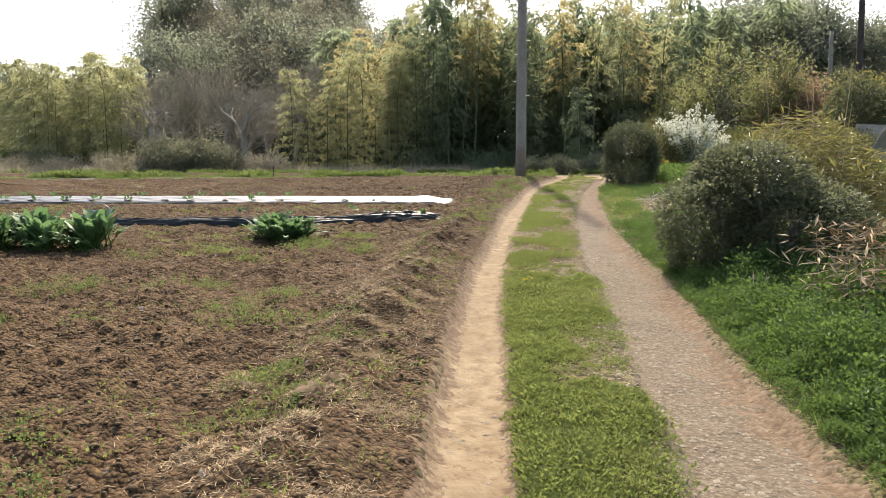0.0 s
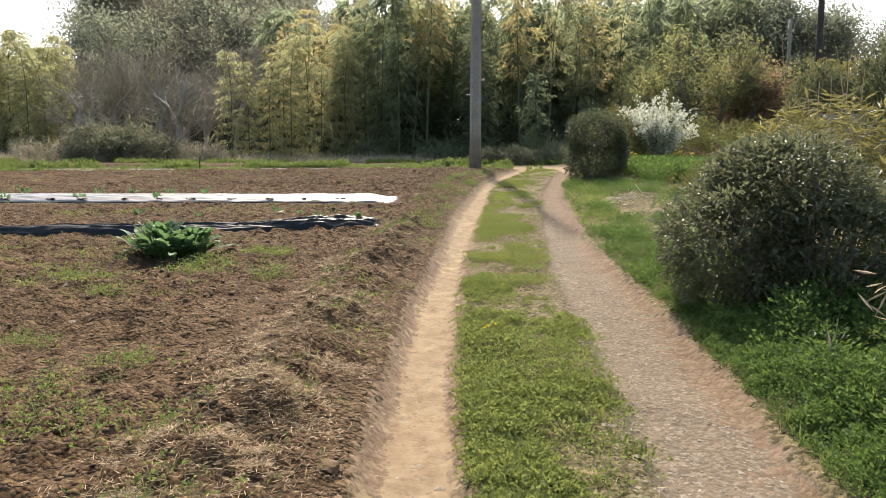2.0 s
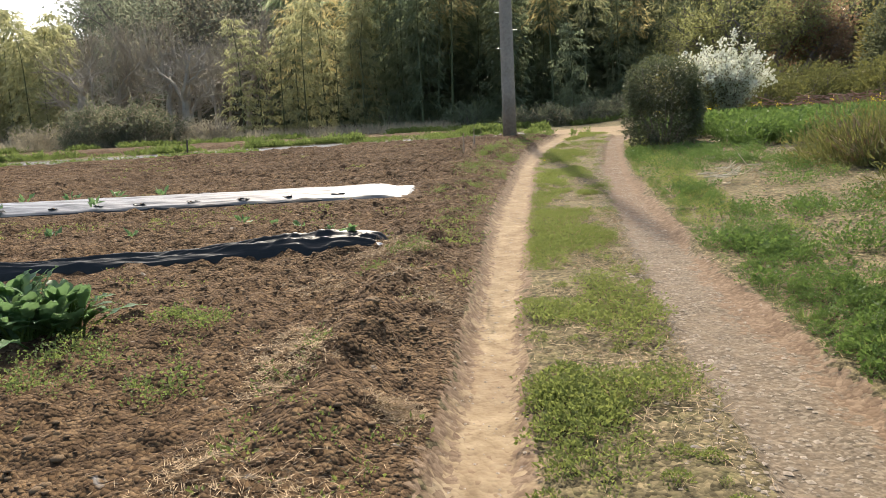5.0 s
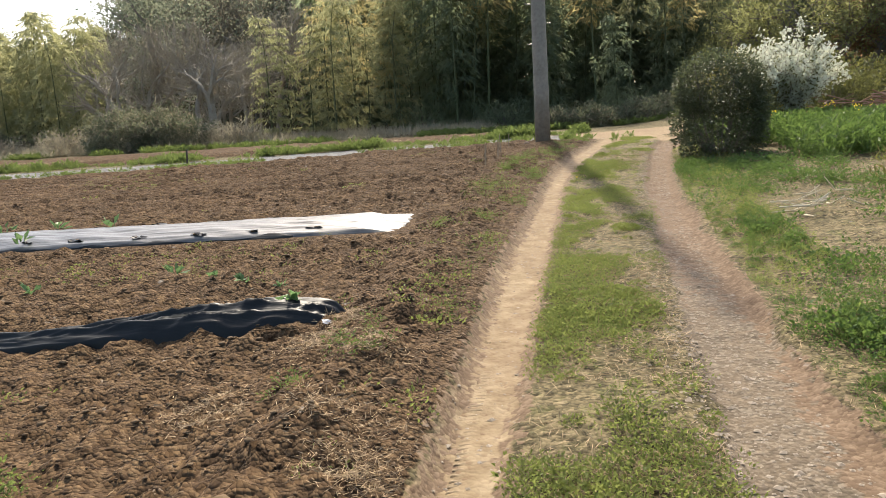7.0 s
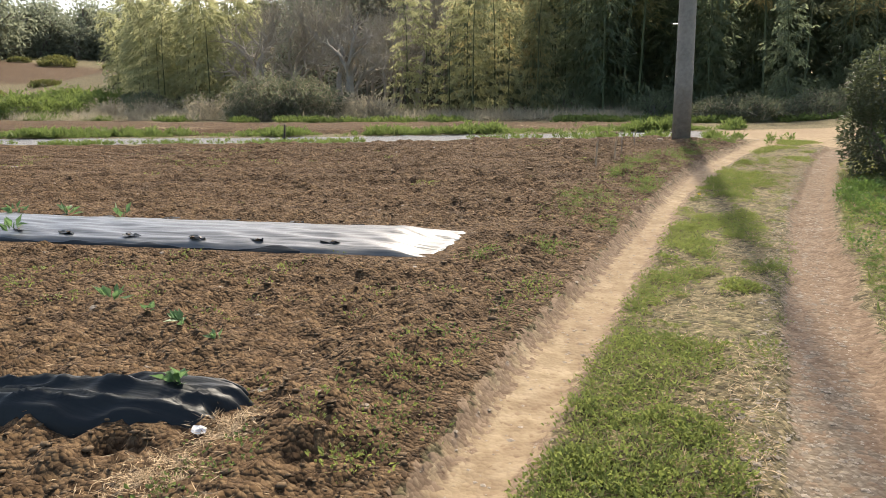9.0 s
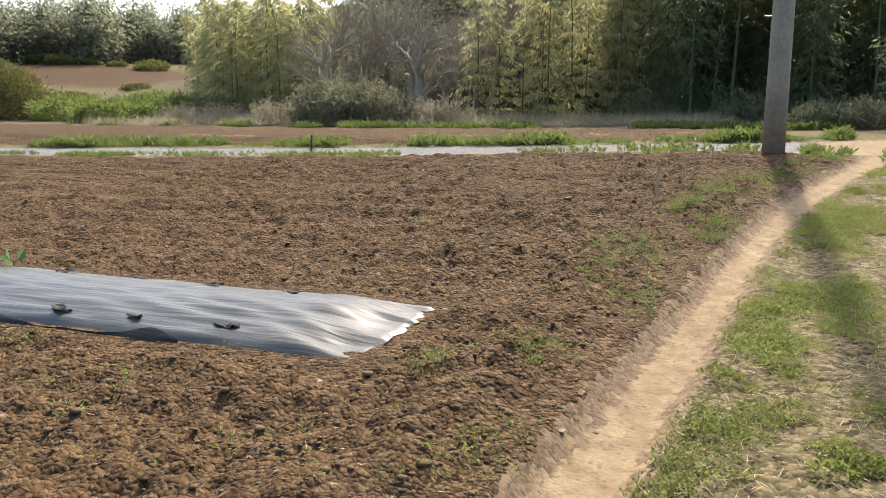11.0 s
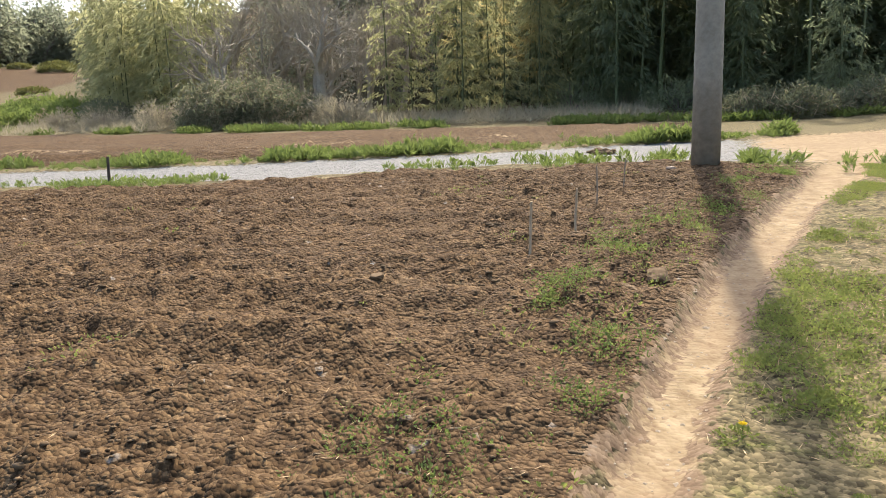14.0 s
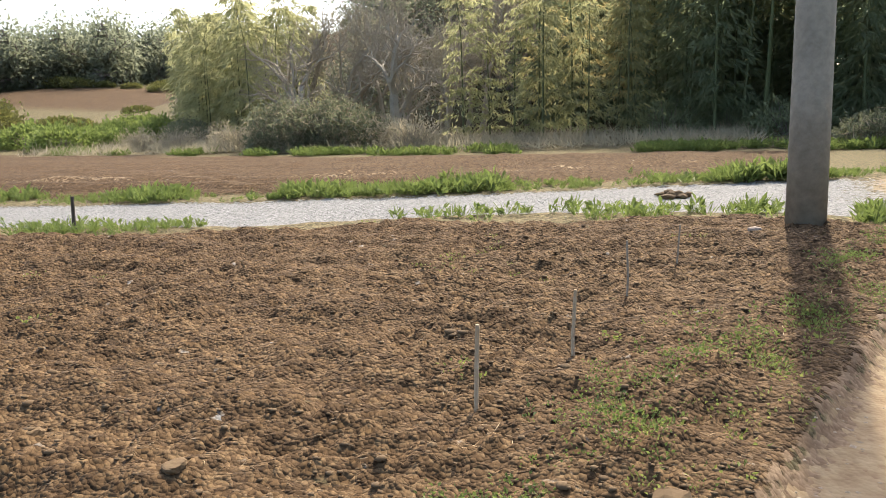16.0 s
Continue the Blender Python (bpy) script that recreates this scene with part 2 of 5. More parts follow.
SILVER = film_material("silver_film", (0.06, 0.062, 0.058), (0.105, 0.107, 0.10), 0.34, 0.33, 32)
BLACKFILM = film_material("black_film", (0.008, 0.010, 0.010), (0.02, 0.023, 0.022), 0.42, 0.16, 12)
BLUE = rough_material("blue_plastic", (0.04, 0.10, 0.27), (0.07, 0.16, 0.36), 12, 0.45, 0.1)
WHITEPLASTIC = rough_material("white_plastic", (0.42, 0.42, 0.40), (0.6, 0.6, 0.58), 12, 0.5, 0.1)
CHIPS = rough_material("grey_gravel", (0.10, 0.10, 0.096), (0.27, 0.266, 0.256), 25, 0.85, 0.3, 0.01, isl=True)
STONE = rough_material("pale_stone", (0.17, 0.13, 0.10), (0.31, 0.25, 0.20), 22, 0.85, 0.5, 0.01)


# ---- mesh helpers ----
def hashed(ix, iy, seed):
    h = (ix.astype(np.int64) * 374761393 + iy.astype(np.int64) * 668265263 + seed * 974634777) & 0x7FFFFFFF
    h = ((h ^ (h >> 13)) * 1274126177) & 0x7FFFFFFF
    return ((h ^ (h >> 16)) & 0xFFFF) / 65535.0


def vnoise(x, y, seed=0):
    """Value noise, 0 to 1, at cell size 1."""
    x0, y0 = np.floor(x), np.floor(y)
    fx, fy = x - x0, y - y0
    fx, fy = fx * fx * (3 - 2 * fx), fy * fy * (3 - 2 * fy)
    a, b = hashed(x0, y0, seed), hashed(x0 + 1, y0, seed)
    c, d = hashed(x0, y0 + 1, seed), hashed(x0 + 1, y0 + 1, seed)
    return (a + (b - a) * fx) * (1 - fy) + (c + (d - c) * fx) * fy


def fbm(x, y, seed=0, octaves=3):
    return sum(vnoise(x * 2 ** i, y * 2 ** i, seed + i) * 0.5 ** i for i in range(octaves)) / (2 - 0.5 ** (octaves - 1))


def crumble(x, y, seed):
    """Rounded lumps of uneven size, 0 to 1, one or none in each cell of size 1."""
    x0, y0 = np.floor(x), np.floor(y)
    best = np.zeros(np.shape(x))
    for i in (-1, 0, 1):
        for j in (-1, 0, 1):
            cx, cy = x0 + i, y0 + j
            r = 0.2 + 0.5 * hashed(cx, cy, seed + 2)
            d = np.hypot(x - cx - hashed(cx, cy, seed), y - cy - hashed(cx, cy, seed + 1)) / r
            best = np.maximum(best, r / 0.7 * np.sqrt(np.maximum(0, 1 - d * d)))
    return best


def step(a, b, v):
    t = np.clip((v - a) / (b - a), 0, 1)
    return t * t * (3 - 2 * t)


def mesh_np(name, V, F, mat, smooth=False):
    V, F = np.asarray(V, np.float32), np.asarray(F, np.int32)
    me = bpy.data.meshes.new(name)
    me.vertices.add(len(V))
    me.vertices.foreach_set("co", V.ravel())
    k = F.shape[1]
    me.loops.add(F.size)
    me.loops.foreach_set("vertex_index", F.ravel())
    me.polygons.add(len(F))
    me.polygons.foreach_set("loop_start", np.arange(0, F.size, k, dtype=np.int32))
    me.polygons.foreach_set("use_smooth", np.full(len(F), smooth))
    me.update(calc_edges=True)
    me.validate()
    if mat:
        me.materials.append(mat)
    return me


def join(parts):
    """Joins (V, F) pairs."""
    off, vs, fs = 0, [], []
    for V, F in parts:
        if len(V):
            vs.append(V)
            fs.append(np.asarray(F) + off)
            off += len(V)
    return np.concatenate(vs), np.concatenate(fs)


def part(name, vf, mat, parent, label="", smooth=False):
    """One mesh object under a thing, from (V, F) arrays."""
    ob = new(name, mesh_np(name, vf[0], vf[1], mat, smooth))
    ob.parent = parent
    return tagged(ob, label) if label else ob


def thing(name, label, category, at=None, group="", kind=""):
    ob = tagged(new(name), label, category, group, kind)
    if at is not None:
        ob.matrix_basis = at
    return ob


def unit(v):
    return v / np.maximum(np.linalg.norm(v, axis=-1, keepdims=True), 1e-9)


def leaf_cloud(P, D, length, width, rng, fold=0.25, droop=0.0, level=1.2):
    """One folded, pointed leaf of two triangles at each point P along direction D."""
    k = len(P)
    D = unit(D + np.array([0, 0, -1.0]) * droop)
    L = length * rng.uniform(0.65, 1.25, (k, 1))
    W = width * rng.uniform(0.7, 1.3, (k, 1))
    S = unit(np.cross(D, rng.normal(size=(k, 3)) + np.array([0, 0, level])))
    N = np.cross(S, D)
    mid = P + D * L * 0.45
    V = np.stack([P, mid + S * W / 2 + N * W * fold, P + D * L, mid - S * W / 2 + N * W * fold], 1).reshape(-1, 3)
    i = np.arange(k)[:, None] * 4
    F = np.concatenate([i + np.array([0, 1, 2]), i + np.array([0, 2, 3])], 1).reshape(-1, 3)
    return V, F


def tube(path, radii, sides=6):
    """A tapered tube along a path, as triangles."""
    path, radii = np.asarray(path, float), np.asarray(radii, float)
    T = unit(np.gradient(path, axis=0))
    up = np.where(np.abs(T[:, 2:3]) > 0.9, np.array([[1.0, 0, 0]]), np.array([[0, 0, 1.0]]))
    A = unit(np.cross(T, up))
    B = np.cross(T, A)
    a = np.linspace(0, 2 * np.pi, sides, endpoint=False)
    V = path[:, None] + radii[:, None, None] * (A[:, None] * np.cos(a)[None, :, None] + B[:, None] * np.sin(a)[None, :, None])
    n = len(path)
    V = np.concatenate([V.reshape(-1, 3), path[:1], path[-1:]])
    F = []
    for i in range(n - 1):
        for j in range(sides):
            p, q = i * sides + j, i * sides + (j + 1) % sides
            F += [(p, q, q + sides), (p, q + sides, p + sides)]
    for j in range(sides):
        F.append((n * sides, (j + 1) % sides, j))
        F.append((n * sides + 1, (n - 1) * sides + j, (n - 1) * sides + (j + 1) % sides))
    return V, np.array(F)


def lump(rng, r=1.0, flat=0.7, rough=0.3, sub=1):
    """A knobbly clod or stone: a shaken icosphere."""
    bm = bmesh.new()
    bmesh.ops.create_icosphere(bm, subdivisions=sub, radius=r)
    V = np.array([v.co[:] for v in bm.verts])
    F = np.array([[v.index for v in f.verts] for f in bm.faces])
    bm.free()
    V = V * (1 + rough * rng.uniform(-1, 1, (len(V), 1)))
    V[:, 2] *= flat
    return V, F


def scatter(templates, P, scale, rng, tilt=0.3):
    """Copies of templates at P, turned at random, as one (V, F)."""
    out, pick = [], rng.integers(0, len(templates), len(P))
    for i, (TV, TF) in enumerate(templates):
        Q, s = P[pick == i], np.broadcast_to(scale, (len(P),))[pick == i]
        if not len(Q):
            continue
        a = rng.uniform(0, 2 * np.pi, len(Q))
        c, sn = np.cos(a)[:, None], np.sin(a)[:, None]
        X, Y, Z = TV[:, 0][None] * s[:, None], TV[:, 1][None] * s[:, None], TV[:, 2][None] * s[:, None]
        tx, ty = rng.normal(0, tilt, (2, len(Q), 1)) * 0.5
        V = np.stack([X * c - Y * sn + tx * Z, X * sn + Y * c + ty * Z, Z], -1) + Q[:, None]
        F = TF[None] + (np.arange(len(Q)) * len(TV))[:, None, None]
        out.append((V.reshape(-1, 3), F.reshape(-1, 3)))
    return join(out)


# ---- the lie of the land ----
LTL = ([-6, 0, 3.1, 4.2, 6, 8, 10.1, 11.9, 13.5, 16, 17.5, 19.2, 20.4, 20.95, 22.2, 24.2, 28.4], [-0.4, -0.18, -0.11, -0.06, 0.07, 0.28, 0.59, 0.83, 1.05, 1.52, 1.79, 2.12, 2.38, 2.53, 2.9, 3.55, 4.9])
LTR = ([-6, 0, 3.1, 4.7, 6.65, 8.74, 10.1, 11.7, 13.45, 16, 17.2, 18.6, 20, 22.8, 24.9], [0.15, 0.25, 0.34, 0.44, 0.56, 0.77, 0.95, 1.2, 1.48, 1.9, 2.08, 2.35, 2.69, 3.52, 4.45])
RTL = ([-6, 0, 3.26, 4.72, 6.9, 9.6, 11.6, 14.3, 17.4, 22.4, 24.3], [0.7, 0.85, 1.06, 1.2, 1.45, 1.72, 2.05, 2.52, 3.15, 4.43, 5.1])
RTR = ([-6, 0, 3.1, 4.7, 7.4, 10.2, 11.65, 13.4, 16.7, 21.2, 24.5], [1.5, 1.65, 1.8, 1.9, 2.24, 2.45, 2.61, 2.88, 3.42, 4.5, 5.8])
RISE = ([-400, -20, 0, 7, 12, 16, 20, 25, 30, 42, 55, 70, 90, 120, 160, 400], [-6, -1.2, 0, 0.46, 0.79, 1.07, 1.33, 1.6, 1.68, 1.8, 2.4, 3.3, 5.0, 7.5, 10, 14])
ROAD_NEAR = ([-60, -6.6, -3.3, -0.9, 1.0, 2.4, 4.5, 8, 14, 40], [17, 24.15, 24.75, 25.9, 26.4, 26.5, 25.9, 28.3, 33.5, 50])
ROAD_FAR = ([-60, -8.9, -5.2, -2.0, 0.4, 2.5, 3.9, 8, 14, 40], [18.5, 25.8, 26.6, 27.8, 29.2, 30.2, 30.9, 34.5, 39.5, 55])


def line(tab, v):
    return np.interp(v, tab[0], tab[1])


def rise(y):
    """Smoothed profile of the slope along y."""
    return sum(line(RISE, y + d) for d in (-2.0, -1.0, 0.0, 1.0, 2.0)) / 5


def masks(x, y):
    """Soft weights of the ground's kinds at x, y."""
    wob = (fbm(x * 1.3, y * 1.3, 21) - 0.5) * 0.3
    soft = 0.06
    def band(a, b, v, s=soft):
        return step(-s, s, v - a) * step(-s, s, b - v)
    track_end = step(27.5, 25.5, y)
    near, far = line(ROAD_NEAR, x), line(ROAD_FAR, x)
    lt = band(line(LTL, y) + wob * 0.3, line(LTR, y) + wob * 0.4, x) * track_end
    rt = band(line(RTL, y) + wob * 0.5, line(RTR, y) + wob * 0.3, x) * track_end
    road = band(near + wob, far + wob, y, 0.2) * step(12.5, 10.5, x)
    dirt = step(2.8, 4.6, x + wob * 2)
    fan = band(line(LTL, y), line(RTR, y), x, 0.4) * step(23.2, 25.5, y) * step(28, 26.5, y)
    bank = line(LTL, y) + 0.02 + wob * 0.3
    soil = step(0.12, -0.12, x - bank) * step(0.15, -0.15, y - (near - 0.75 + wob * 2.0)) * step(-30, -28, x)
    soil2 = step(-0.2, 0.2, y - (far + 0.9 + wob)) * step(0.3, -0.3, y - (39.6 + 0.18 * np.maximum(0, -x - 10) + wob * 2)) * step(3.4, 2.4, x + wob * 2)
    upper = band(80 + wob * 8, 99, y, 1.0) * step(-36, -42, x)
    sand = np.maximum(np.maximum(lt, road * dirt), fan)
    across = (x - line(RTL, y)) / np.maximum(0.2, line(RTR, y) - line(RTL, y))
    bare = np.maximum(step(0.45, 1.05, across + wob * 1.5), 0.85 * step(11, 14.5, y))
    sand = np.maximum(sand, 0.45 * band(far + 4.3 + wob, far + 4.75 + wob, y, 0.1) * step(1.5, 0.5, x) * step(-24, -20, x))
    stony = rt * (1 - fan)
    rim = np.maximum(step(0.12, 0.03, np.abs(x - line(LTL, y) - 0.04)), step(0.10, 0.02, np.abs(x - line(LTR, y) + 0.03))) * track_end
    bare = np.maximum(rt * bare * (1 - fan), 0.62 * rim * (1 - fan))
    chips = road * (1 - dirt)
    return dict(soil=np.maximum(np.maximum(soil, soil2), upper), sand=sand, stony=stony, bare=bare, chips=chips), soil, np.maximum(lt, rt), road


def height(x, y, detail=True):
    z = rise(y)
    z = z + 9.0 * step(66, 98, y) * step(-62, -42, x) * step(6, -10, x)
    z = z + 4.6 * step(-30, -100, x) * step(45, 100, y)
    z = z + 2.2 * step(7, 22, x) * step(22, 44, y)
    z = z + 0.10 * step(0.3, 2.0, x - line(RTR, y)) * step(26, 22, y)
    if detail:
        near = step(75, 40, np.hypot(x, y - 12))
        w, field, tracks, road = masks(x, y)
        m = w["soil"]
        bed = step(0.68, 0.56, np.abs(y - 15.40)) * step(0.32, 0.2, x)
        bend = 0.35 * fbm(x * 14, y * 14, 6, 2)
        lumps = (fbm(x * 9, y * 9, 3, 2) - 0.45) * 0.07 + 0.042 * crumble(x * 9 + bend, y * 9 - bend, 40) * step(0.3, 0.55, fbm(x * 1.1, y * 1.3, 18)) + 0.024 * crumble(x * 15, y * 15 + bend, 50) - 0.02 + (fbm(x * 2.4, y * 2.4, 9, 2) - 0.5) * 0.08
        furrow = 0.06 * np.sin(y * 2 * np.pi / 1.3 + 1.5 * fbm(x * 0.3, y * 0.3, 37)) * step(27, 29, y) + 0.02 * np.sin(y * 2 * np.pi / 0.75 + 2.5 * fbm(x * 0.5, y * 0.5, 31)) * step(16, 19, y)
        calm = 0.2 + 0.8 * step(0.0, 0.4, line(LTL, y) - x)
        z = z + near * m * (0.05 + (lumps * np.where(y < 27, calm, 1.0) + furrow) * (1 - bed))
        edge = np.exp(-((x - (line(LTL, y) - 0.55)) / 0.3) ** 2) * step(25, 22, y) * step(0.12, -0.12, x - line(LTL, y))
        z = z + near * edge * (0.35 + 0.65 * step(15, 10, y)) * (0.04 + 0.24 * fbm(x * 2.5, y * 2.5, 14))
        z = z - 0.11 * np.exp(-(((x + 0.38) / 0.11) ** 2 + ((y - 11.82) / 0.06) ** 2) ** 2)
        worn = sum(step(-0.03, 0.08, x - line(a, y)) * step(-0.03, 0.10, line(b, y) - x) for a, b in ((LTL, LTR), (RTL, RTR))) * step(27.5, 25.5, y)
        z = z - 0.05 * worn - 0.02 * road
        z = z + near * (1 - m) * (1 - tracks) * (1 - road) * (fbm(x * 3, y * 3, 5) - 0.4) * 0.06
        z = z + near * tracks * ((fbm(x * 6, y * 6, 8) - 0.5) * 0.024 + (fbm(x * 2.2, y * 1.2, 12) - 0.5) * 0.03)
    return z


def graded(lo, hi, fine, far):
    """Coordinates fine between lo and hi and ever wider out to far."""
    core = list(np.arange(lo, hi + fine / 2, fine))
    out, s, v = [], fine, hi
    while v < far:
        s *= 1.12
        v += s
        out.append(v)
    left, s, v = [], fine, lo
    while v > -far:
        s *= 1.12
        v -= s
        left.append(v)
    return np.array(left[::-1] + core + out)


def build_ground():
    gx, gy = graded(-6.2, 3.0, 0.034, 600), graded(2.2, 28.0, 0.040, 600)
    X, Y = np.meshgrid(gx, gy)
    X = X + (line(LTL, Y) - line(LTL, 3.0)) * step(-9.0, -0.6, X) * step(16.0, 3.6, X)
    jit = np.minimum(np.abs(np.gradient(X, axis=1)), 0.05) * 0.12
    X = X + (hashed(np.arange(X.size).reshape(X.shape), X * 0, 1) - 0.5) * jit
    Y = Y + (hashed(np.arange(X.size).reshape(X.shape), X * 0, 2) - 0.5) * jit
    Z = height(X, Y)
    w, field, tracks, road = masks(X, Y)
    V = np.stack([X, Y, Z], -1).reshape(-1, 3)
    nx = X.shape[1]
    i, j = np.meshgrid(np.arange(X.shape[0] - 1), np.arange(nx - 1), indexing="ij")
    a = (i * nx + j).ravel()
    F = np.stack([a, a + 1, a + nx + 1, a + nx], 1)
    zone = np.zeros(X.shape, int)
    zone[field > 0.5] = 1
    zone[tracks > 0.5] = 2
    zone[(road > 0.5)] = 3
    zf = zone.ravel()[a]
    kinds = [("ground", "grassy earth with dry and green turf"), ("field", "tilled brown soil of a vegetable field"),
             ("dirt_track", "two sandy wheel tracks worn in the earth"), ("road", "pale grey gravel farm road turning to bare dirt")]
    for k, (name, label) in enumerate(kinds):
        f = F[zf == k]
        used, inv = np.unique(f, return_inverse=True)
        me = mesh_np(name, V[used], inv.reshape(-1, 4), EARTH, True)
        for key, arr in w.items():
            at = me.attributes.new(key, "FLOAT", "POINT")
            at.data.foreach_set("value", arr.ravel()[used].astype(np.float32))
        tagged(new(name, me), label, "ground", kind="structure")


build_ground()


def on_ground(x, y, up=0.0):
    x, y = np.asarray(x, float), np.asarray(y, float)
    return np.stack([x, y, height(x, y) + up], -1)


def gz(x, y):
    return float(height(np.array([x], float), np.array([y], float))[0])


# ---- woods ----
def bamboo_mesh(name, rng, tall, spread, leafmat, start=0.14, leaves=1.0, leaf=0.30, label="feathery yellow-green bamboo culm at the wood's edge", sprays=4, arch=0.10, gap=0.36):
    """A culm that nods at its tip, with layered branches that end in hanging sprays of leaves."""
    th = thing(name, label, "bamboo")
    h = np.linspace(0, 1, 16)
    lean, nod = rng.normal(0, 0.025, 2), rng.uniform(0, 2 * np.pi)
    bend = arch * tall * np.maximum(0, (h - 0.55) / 0.45) ** 2.2
    path = np.stack([lean[0] * tall * h + bend * np.cos(nod), lean[1] * tall * h + bend * np.sin(nod), tall * h - 0.35 * bend * h], 1)
    part("culm", tube(path, 0.042 * (1 - 0.85 * h) + 0.006, 5), CULM, th)
    P, D = [], []
    turn = rng.uniform(0, 6)
    for t in np.arange(start, 1.0, gap / tall):
        b = np.array([np.interp(t, h, path[:, c]) for c in range(3)])
        u = (t - start) / (1 - start)
        reach = spread * (0.30 + 0.70 * np.sin(np.pi * min(1.0, u * 0.72 + 0.20))) * rng.uniform(0.6, 1.2)
        for _ in range(rng.integers(2, 4)):
            turn += rng.uniform(1.6, 2.6)
            d = np.array([np.cos(turn), np.sin(turn), 0.0])
            for q in np.linspace(0.3, 1.0, sprays):
                k = max(2, int(rng.uniform(4, 9) * leaves))
                c = b + d * q * reach + np.array([0, 0, 1.0]) * reach * (0.55 * q - 0.75 * q * q)
                P.append(c + rng.normal(0, 1, (k, 3)) * np.array([0.15, 0.15, 0.055]))
                D.append(d * 0.9 + np.array([0, 0, -0.55]) + rng.normal(0, 0.42, (k, 3)))
    part("foliage", leaf_cloud(np.concatenate(P), np.concatenate(D), leaf, leaf * 0.27, rng, droop=0.2), leafmat, th)
    return th


def branching(rng, base, direction, length, radius, depth, twist=0.5, forks=3, up=0.15, sides=5):
    """Limbs of a tree as tubes, and the tips of its twigs."""
    tubes, tips = [], []
    k = 6 if depth > 1 else 3
    pts, d = [np.array(base, float)], unit(np.array(direction, float))
    for _ in range(k - 1):
        d = unit(d + rng.normal(0, twist * 0.3, 3) + np.array([0, 0, up * 0.3]))
        pts.append(pts[-1] + d * length / (k - 1))
    tubes.append(tube(pts, np.linspace(radius, radius * 0.6, k), sides if depth > 2 else 4 if depth == 2 else 3))
    if depth == 0:
        tips += pts[1:]
        return tubes, tips
    for f in range(forks + (1 if depth > 2 else 0)):
        at = pts[-1] if f == 0 else pts[rng.integers(2, k)]
        nd = unit(d + rng.normal(0, twist, 3) * (0.5 if f == 0 else 1.3) + np.array([0, 0, up]))
        a, b = branching(rng, at, nd, length * rng.uniform(0.55, 0.8), radius * (0.62 if f == 0 else 0.45), depth - 1, twist, forks, up, sides)
        tubes += a
        tips += b
    return tubes, tips


def tree(name, rng, label, tall, radius, leafmat, per_tip=5, size=0.28, forks=3, depth=4, up=0.15, spread=0.35, bark=None, category="tree", clear=0.32, twist=0.55, skirt=0):
    th = thing(name, label, category)
    tubes, tips = branching(rng, (0, 0, -0.1), (rng.normal(0, 0.06), rng.normal(0, 0.06), 1), tall * clear, radius, depth, twist, forks, up)
    V, F = join(tubes)
    s = tall / V[:, 2].max()
    V = V * np.array([s, s, s])
    part("trunk", (V, F), bark or BARK, th)
    if per_tip:
        T = np.repeat(np.array(tips) * s, per_tip, 0)
        T = T + rng.normal(0, spread, T.shape)
        if skirt:
            a, r = rng.uniform(0, 2 * np.pi, skirt), tall * 0.42 * np.sqrt(rng.uniform(0, 1, skirt))
            T = np.concatenate([T, np.stack([r * np.cos(a), r * np.sin(a), tall * rng.uniform(0.02, 0.6, skirt)], 1)])
        part("crown", leaf_cloud(T, rng.normal(size=T.shape) + np.array([0, 0, 0.2]), size, size * 0.6, rng), leafmat, th)
    return th


def bush(name, rng, label, rx, ry, tall, leafmat, count, size, aspect=0.5, twigs=26, category="shrub", up=0.3, depth=0.35, rough=0.25, twigmat=None, vines=0):
    """A shrub: stems from the base and a shell of leaves with an uneven outline."""
    th = thing(name, label, category)
    st = []
    for _ in range(twigs):
        a, r = rng.uniform(0, 2 * np.pi), rng.uniform(0.2, 0.9)
        tip = np.array([rx * r * np.cos(a), ry * r * np.sin(a), tall * rng.uniform(0.55, 1.0) * (1 - 0.4 * r * r)])
        b = tip * np.array([0.2, 0.2, 0])
        mid = (b + tip) / 2 + rng.normal(0, 0.06, 3)
        st.append(tube([b + np.array([0, 0, -0.06]), mid, tip], [0.018, 0.011, 0.004], 4))
    part("branchwork", join(st), twigmat or BARK, th)
    u = unit(rng.normal(size=(count, 3)))
    u[:, 2] = np.abs(u[:, 2]) * 1.0 - 0.12
    a = np.arctan2(u[:, 1], u[:, 0])
    lobes = 1 + rough * (fbm(a * 2.2 + 9, u[:, 2] * 3 + 5, int(rng.integers(999)), 3) - 0.5) * 2
    shell = (1 - depth * rng.uniform(0, 1, count) ** 1.6) * lobes
    shell = shell * np.where(rng.uniform(0, 1, count) < 0.07, rng.uniform(1.0, 1.22, count), 1.0)
    P = np.stack([u[:, 0] * rx, u[:, 1] * ry, np.maximum(0.02, u[:, 2] * tall * 0.95 + tall * 0.06)], 1) * shell[:, None]
    # belly: widest at a third of the height
    P[:, :2] *= (0.86 + 0.25 * np.sin(np.clip(P[:, 2:3] / tall, 0, 1) * np.pi * 0.9))
    D = u * np.array([1, 1, 1]) + rng.normal(0, 0.6, (count, 3)) + np.array([0, 0, up])
    part("foliage", leaf_cloud(P, D, size, size * aspect, rng), leafmat, th)
    if vines:
        Q = P[rng.integers(0, count, vines)] * 1.04
        T = np.cross(Q, rng.normal(size=Q.shape)) + rng.normal(0, 0.4, Q.shape)
        part("vines", leaf_cloud(Q, T, size * 3.0, size * 0.16, rng, droop=0.2), PALELEAF, th, "pale dry vines over the leaves")
    return th


